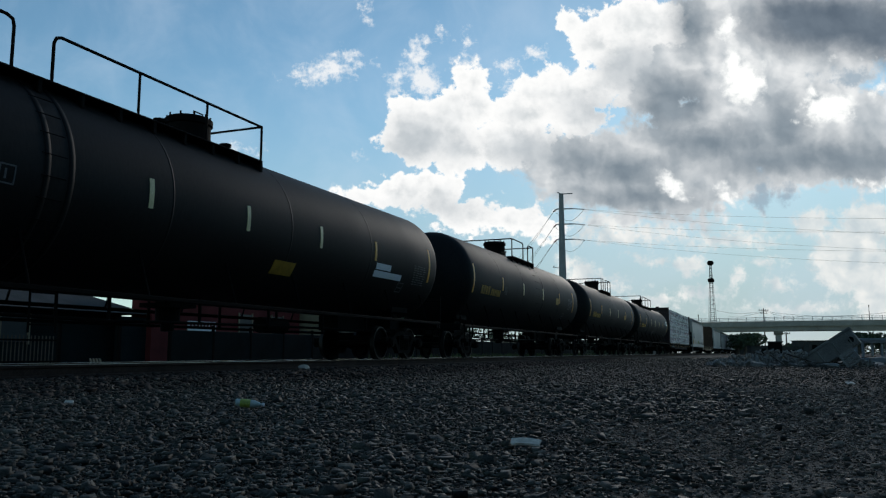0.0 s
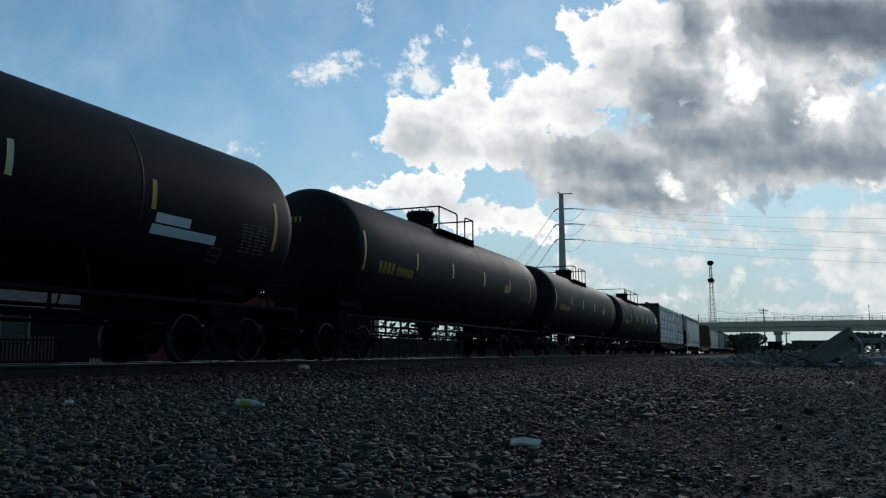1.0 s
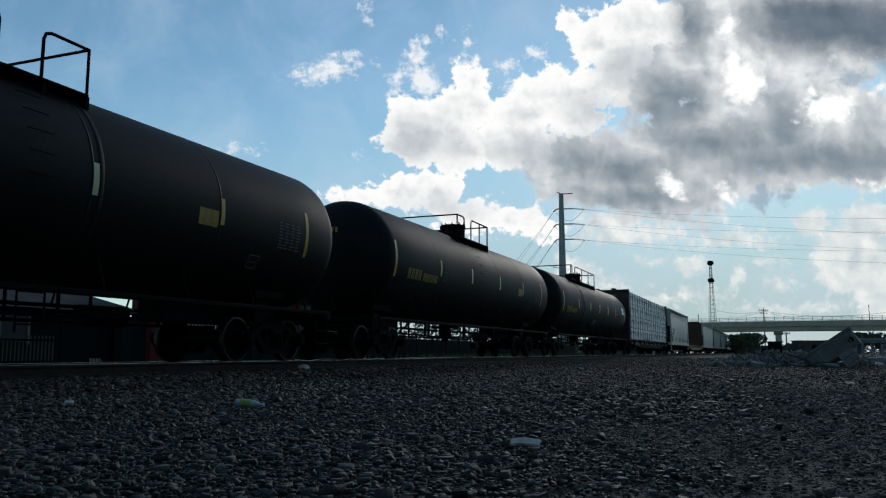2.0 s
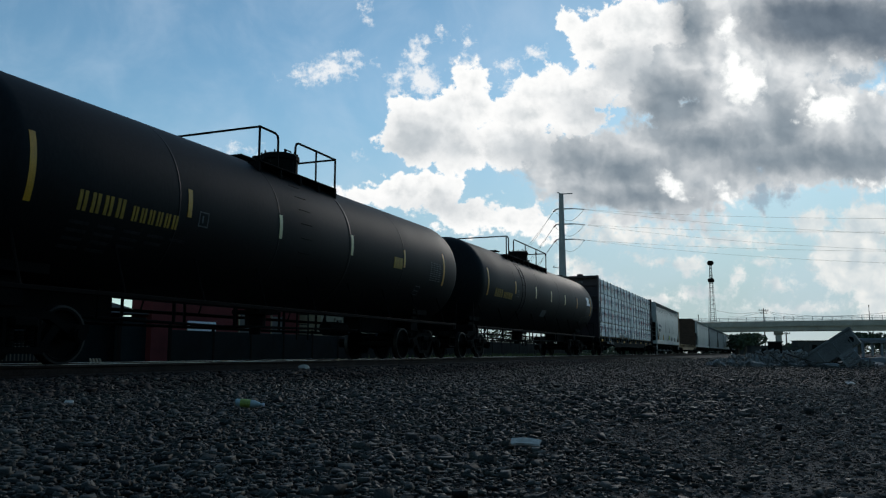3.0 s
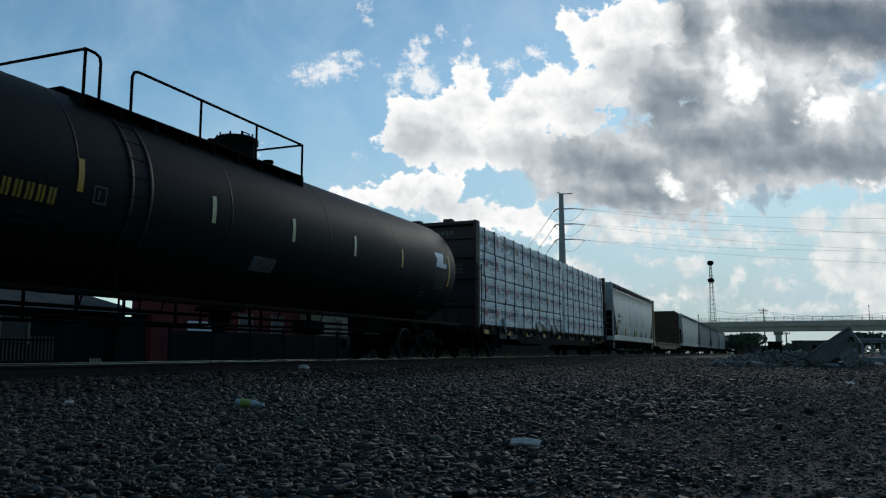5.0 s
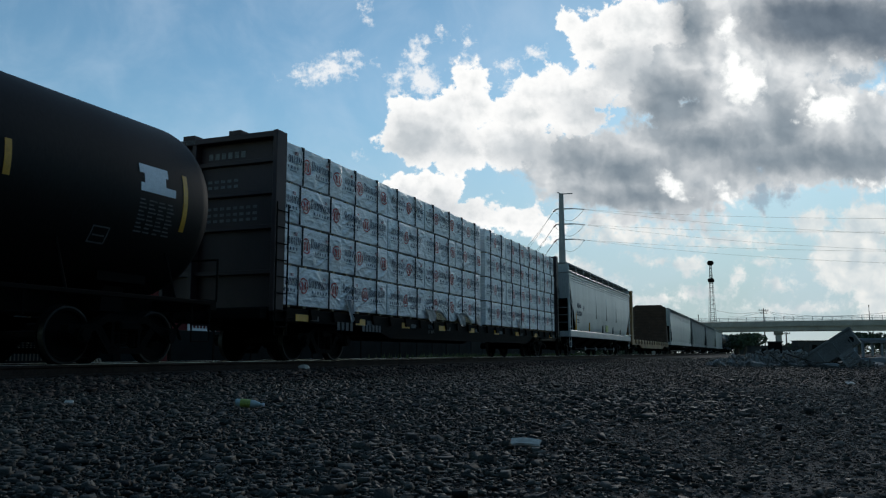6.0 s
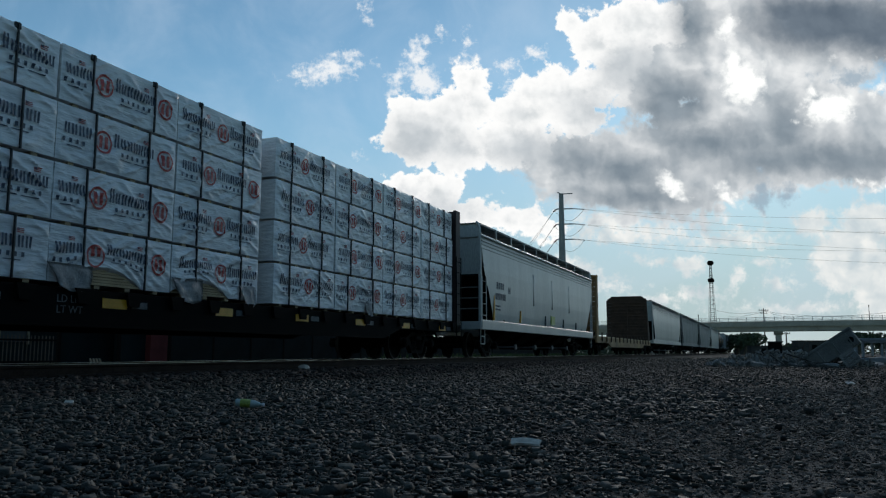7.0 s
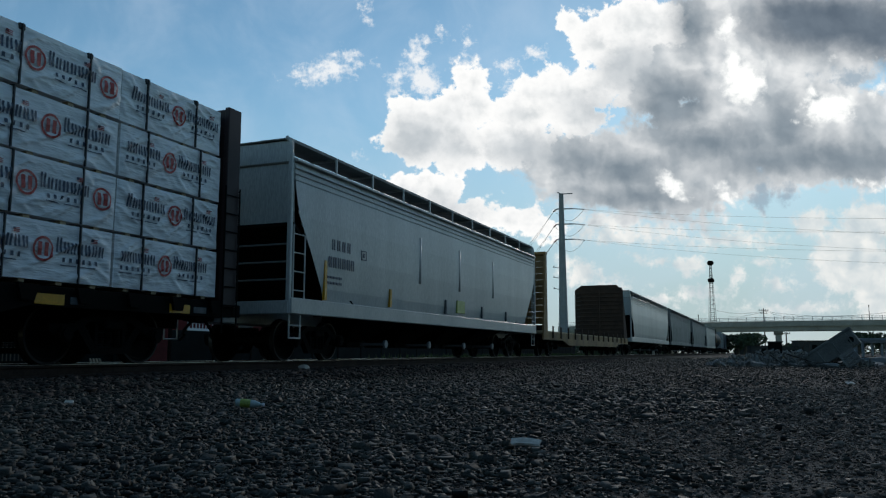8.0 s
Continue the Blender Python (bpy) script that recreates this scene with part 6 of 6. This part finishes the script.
def build_debris():
    """Overturned concrete box and broken slabs."""
    D = 30.0
    base = aimed(1476, 646, D)
    s = D / 1414.6
    pile = thing("concrete_box", "tilted pale grey precast concrete box with a round hole", "concrete debris", pose(base.x, base.y, GROUND_Z))
    R = Matrix.Rotation(YAW - 0.55, 4, "Z")
    bm = B()
    tilt = R @ Matrix.Rotation(radians(-34), 4, "Y")
    m = Matrix.Translation((0.05, 0.4, 0.60)) @ tilt @ Matrix.Diagonal((0.86, 0.8, 0.95, 1))
    tmp = box(B(), -1.05, 0.95, -0.35, 0.35, -0.32, 0.30, 0.03)
    box(tmp, -1.1, 1.0, -0.40, 0.40, 0.24, 0.34, 0.02)
    for k in (-0.55, 0.1, 0.7):
        box(tmp, k - 0.03, k + 0.03, -0.39, -0.33, -0.3, 0.26, 0.01)
    bmesh.ops.transform(tmp, matrix=m, verts=tmp.verts)
    part("box_body", tmp, RUBBLE, pile)
    # dark disc laid on the face for the shade inside a hole
    tmp = rod(B(), (0.74, -0.34, -0.06), (0.74, -0.37, -0.06), 0.11, 16)
    bmesh.ops.transform(tmp, matrix=m, verts=tmp.verts)
    part("hole_shade_disc", tmp, STEEL, pile, "dark disc standing in for the shade inside a round hole")
    pan = thing("concrete_grate", "square pale slatted panel leaning on the concrete box", "concrete debris", pose(base.x + 0.48, base.y - 0.25, GROUND_Z))
    m = Matrix.Translation((0, 0, 0.30)) @ Matrix.Diagonal((0.85, 0.85, 0.85, 1)) @ R @ Matrix.Rotation(radians(-36), 4, "Y") @ Matrix.Rotation(radians(-12), 4, "X")
    tmp = box(box(box(box(B(), -0.30, 0.30, -0.04, 0.04, -0.30, -0.24), -0.30, 0.30, -0.04, 0.04, 0.24, 0.30), -0.30, -0.24, -0.04, 0.04, -0.24, 0.24), 0.24, 0.30, -0.04, 0.04, -0.24, 0.24)
    bmesh.ops.transform(tmp, matrix=m, verts=tmp.verts)
    part("grate_frame", tmp, RUBBLE, pan)
    for k in range(5):
        tmp = box(B(), -0.24, 0.24, -0.03, 0.03, -0.21 + k * 0.095, -0.15 + k * 0.095)
        bmesh.ops.transform(tmp, matrix=m, verts=tmp.verts)
        part("slat", tmp, RUBBLE, pan)
    rng = random.Random(3)
    bm = B()
    for k in range(520):
        x, y = rng.triangular(-4.4, 1.6, -1.6), rng.triangular(-0.3, 3.6, 1.4)
        top = 0.55 * max(0.0, 1 - ((x + 1.4) / 3.2) ** 2) * max(0.0, 1 - ((y - 1.5) / 2.0) ** 2)
        w = rng.uniform(0.025, 0.10)
        tmp = Matrix.Translation((x, y, rng.uniform(0, top) + w * 0.2)) @ Euler((rng.uniform(0, 6), rng.uniform(0, 6), rng.uniform(0, 6))).to_matrix().to_4x4() @ Matrix.Diagonal((w * 2, w * rng.uniform(0.8, 1.6), w * rng.uniform(0.3, 1.0), 1))
        r = bmesh.ops.create_cube(bm, size=1, matrix=tmp)
        for v in r["verts"]:
            v.co += Vector((rng.uniform(-1, 1), rng.uniform(-1, 1), rng.uniform(-1, 1))) * w * 0.22
    solo("rubble_heap", bm, RUBBLE, "heap of broken grey concrete rubble", "rubble", kind="stuff", m=pose(base.x, base.y, GROUND_Z))
    for k in range(44):
        x, y = rng.uniform(-2.6, 1.9), rng.uniform(-0.4, 2.6)
        w = rng.uniform(0.06, 0.26)
        bm = box(B(), -w, w, -w * 0.7, w * 0.7, 0, w * rng.uniform(0.3, 0.8), w * 0.12)
        for v in bm.verts:
            v.co += Vector((rng.uniform(-1, 1), rng.uniform(-1, 1), rng.uniform(-0.3, 0.6))) * w * 0.16
        solo("broken_slab", bm, RUBBLE, "broken lump of pale concrete in the rubble heap", "rubble", group="rubble heap",
             m=pose(base.x + x, base.y + y, GROUND_Z, rng.uniform(-12, 12), rng.uniform(-18, 18), rng.uniform(0, 360)))
    bm = B()
    for k in range(22):
        x, y = rng.uniform(-2.4, 1.2), rng.uniform(-0.3, 1.5)
        a = rng.uniform(0, 6.28)
        L = rng.uniform(0.3, 0.9)
        z = rng.uniform(0.05, 0.4)
        rod(bm, (x, y, z), (x + L * math.cos(a), y + L * math.sin(a), z + rng.uniform(-0.1, 0.5)), 0.016, 5)
    solo("scrap_bars", bm, RUST, "tangle of rusty scrap bars in the rubble", "scrap", kind="stuff", m=pose(base.x, base.y, GROUND_Z))
    for k, (px, py, dist) in enumerate(((1540, 628, 46), (1555, 634, 42), (1530, 632, 50))):
        p = aimed(px, 640, dist)
        bl = thing("machine_frame", "grey steel machine frame standing in the yard", "machinery", pose(p.x, p.y, GROUND_Z, 0, 0, 15 * k))
        part("base", box(B(), -0.9, 0.9, -0.5, 0.5, 0.0, 0.25, 0.02), GALV, bl)
        for a, b in ((-0.8, -0.4), (0.8, -0.4), (-0.8, 0.4), (0.8, 0.4)):
            part("leg", box(B(), a - 0.05, a + 0.05, b - 0.05, b + 0.05, 0.25, 1.0), GALV, bl)
        part("tray", box(B(), -0.95, 0.95, -0.55, 0.55, 1.0, 1.12, 0.02), GALV, bl)


def build_litter():
    g = lambda px, py: EYE + (lambda d: d * ((GROUND_Z + 0.02 - EYE.z) / d.z))(FWD + RIGHT * ((px - 784) / 1414.6) + UP * ((441 - py) / 1414.6))
    p = g(440, 722)
    bo = thing("plastic_bottle", "crushed clear plastic bottle with a yellow-green label", "bottle", pose(p.x, p.y, GROUND_Z + 0.055, 0, 6, math.degrees(YAW) + 8))
    bm = lathe(B(), [(0.0, -0.11), (0.028, -0.11), (0.033, -0.10), (0.031, -0.05), (0.033, 0.0), (0.031, 0.05), (0.020, 0.085), (0.012, 0.10), (0.012, 0.115), (0.0, 0.115)], 16, "X")
    part("bottle_body", bm, PLASTIC, bo, smooth=True)
    part("bottle_label", lathe(B(), [(0.0335, -0.07), (0.0345, -0.068), (0.0345, 0.012), (0.0335, 0.014)], 16, "X"), LABEL, bo)
    part("cap", lathe(B(), [(0.0, 0.112), (0.015, 0.112), (0.015, 0.13), (0.0, 0.13)], 12, "X"), WHITE, bo)
    for px, py, w, d, rz in ((930, 790, 0.072, 0.03, -12), (536, 663, 0.16, 0.08, 10), (1505, 681, 0.06, 0.05, 0), (122, 716, 0.04, 0.022, 20)):
        q = g(px, py)
        bm = box(B(), -w, w, -d, d, 0, 0.012, 0.004)
        bmesh.ops.subdivide_edges(bm, edges=bm.edges[:], cuts=2)
        for v in bm.verts:
            v.co.z += 0.004 * math.sin(v.co.x * 40 + 1) + 0.01 * v.co.y / d
            v.co += Vector((noise.noise(v.co * 30), noise.noise(v.co * 30 + Vector((5, 0, 0))), 0.6 * noise.noise(v.co * 25 + Vector((0, 9, 0))))) * 0.008
        solo("paper_scrap", bm, CARD, "crumpled pale scrap of cardboard on the gravel", "litter", group="litter", m=pose(q.x, q.y, GROUND_Z + 0.035, 4, 3, math.degrees(YAW) + rz))
    q = EYE + (FWD + RIGHT * ((453 - 784) / 1414.6) + UP * ((441 - 651) / 1414.6)) * 13.4
    bm = B()
    bmesh.ops.create_icosphere(bm, subdivisions=2, radius=0.12)
    for v in bm.verts:
        v.co *= 1 + 0.25 * noise.noise(v.co * 12)
        v.co.z *= 0.6
    solo("pale_rock", bm, CARD, "pale rounded lump beside the rail", "rock", m=pose(TRACK_X + 1.15, 14.6, -0.15))
    # weeds by the track
    rng = random.Random(9)
    bm = B()
    for _ in range(2600):
        x, y = rng.uniform(-17.5, -13.2), rng.uniform(34, 75)
        h = rng.uniform(0.15, 0.5)
        a = rng.uniform(0, 6.28)
        w = rng.uniform(0.02, 0.05)
        b0 = Vector((x, y, GROUND_Z))
        t = Vector((rng.uniform(-0.12, 0.12), rng.uniform(-0.12, 0.12), h))
        e = Vector((math.cos(a), math.sin(a), 0)) * w
        bm.faces.new([bm.verts.new(b0 - e), bm.verts.new(b0 + e), bm.verts.new(b0 + t)])
    solo("weeds", bm, WEED, "low green weeds beyond the track", "weeds", kind="stuff")


def build_sky_blockers():
    """Plain dark unseen walls, added beside and behind the camera to block low sky light."""
    bm = box(B(), 14.0, 14.3, -30, 34, GROUND_Z - 0.2, 6.5)
    solo("sky_block_east", bm, ROOF, "plain dark unseen wall added along the yard to block sky light", "wall", kind="structure")
    bm = box(B(), -7.0, 14.0, -14.3, -14.0, GROUND_Z - 0.2, 6.5)
    solo("sky_block_south", bm, ROOF, "plain dark unseen wall added behind the camera to block sky light", "wall", kind="structure")


def build_hedge():
    rng = random.Random(21)
    bm = B()
    for k in range(76):
        y = 40 + k * 3.5
        leaf_cloud(bm, -31 - k * 0.06 + rng.uniform(-1, 1), y, 0.7, 1.8, 2.8, 1.7 + rng.uniform(0, 0.6) + (1.3 if k < 18 else 0), 240, 0.24, rng)
    for k in range(34):
        leaf_cloud(bm, -42 + k * 3.6, 322 + rng.uniform(-2, 2), 0.9, 2.8, 2.0, 1.9 + rng.uniform(0, 0.8), 110, 0.45, rng)
    solo("hedge", bm, LEAF, "long dark hedge of scrub beyond the track", "hedge", kind="stuff")


build_ground()
build_sky_blockers()
build_hedge()
build_bridge()
transmission_pole()
lattice_mast()
build_yard_buildings()
build_far_yard()
build_debris()

long_tank(-69.35, "black tank car with white patch plates and yellow reflective strips")
short_tank(-49.8, False, "short black tank car with its manway ahead of the platform gap")
short_tank(-31.3, True, "short black tank car with a yellow placard and stencilled marks")
long_tank(-11.85, "long black tank car with yellow stencilled marks and long platform")
lumber_car(11.07)
lumber_load(0.0)
hopper_car(33.0, 8.97, "light grey covered hopper car with curved sides", HOPGREY)
bulkhead_flat(54.9)
hopper_car(77.9, 11.1, "white-grey covered hopper far along the train", HOPGREY, detail=False)
hopper_car(102.2, 10.9, "dull grey covered hopper far along the train", HOPDARK, detail=False)
hopper_car(127.0, 10.9, "dull grey covered hopper far along the train", HOPDARK, detail=False)
hopper_car(152.0, 10.9, "white-grey covered hopper far along the train", HOPGREY, detail=False)
short_tank(174.6, False, "short dark tank car far along the train")
box_car(196.0, 10.5, "pale box car far along the train", GALV)
box_car(220.0, 10.5, "dark box car far along the train", STEEL)

build_litter()
build_track()
build_stones()


def motions():
    """The train rolls by; its wheels turn with it."""
    for ob, u, x, z, turn in MOVERS:
        walk(ob, [(t, pose(TRACK_X + x, u + s, z, 0, 0, turn)) for t, s in RUN])
    times, travel = [t for t, _ in RUN], [s for _, s in RUN]
    angle, rows, last = 0.0, [], travel[0]
    for k in range(241):
        t = k / 30
        s = float(np.interp(t, times, travel))
        step = math.degrees((last - s) / WHEEL_R)
        angle += max(-75.0, min(75.0, step))
        last = s
        if k == 0 or k == 240 or step:
            rows.append((t, angle))
    for ws, y in WHEELSETS:
        car = ws.parent
        if car.name.startswith(("box_car", "covered_hopper.00")):
            continue
        walk(ws, [(t, pose(0, y, WHEEL_R, a)) for t, a in rows])


motions()
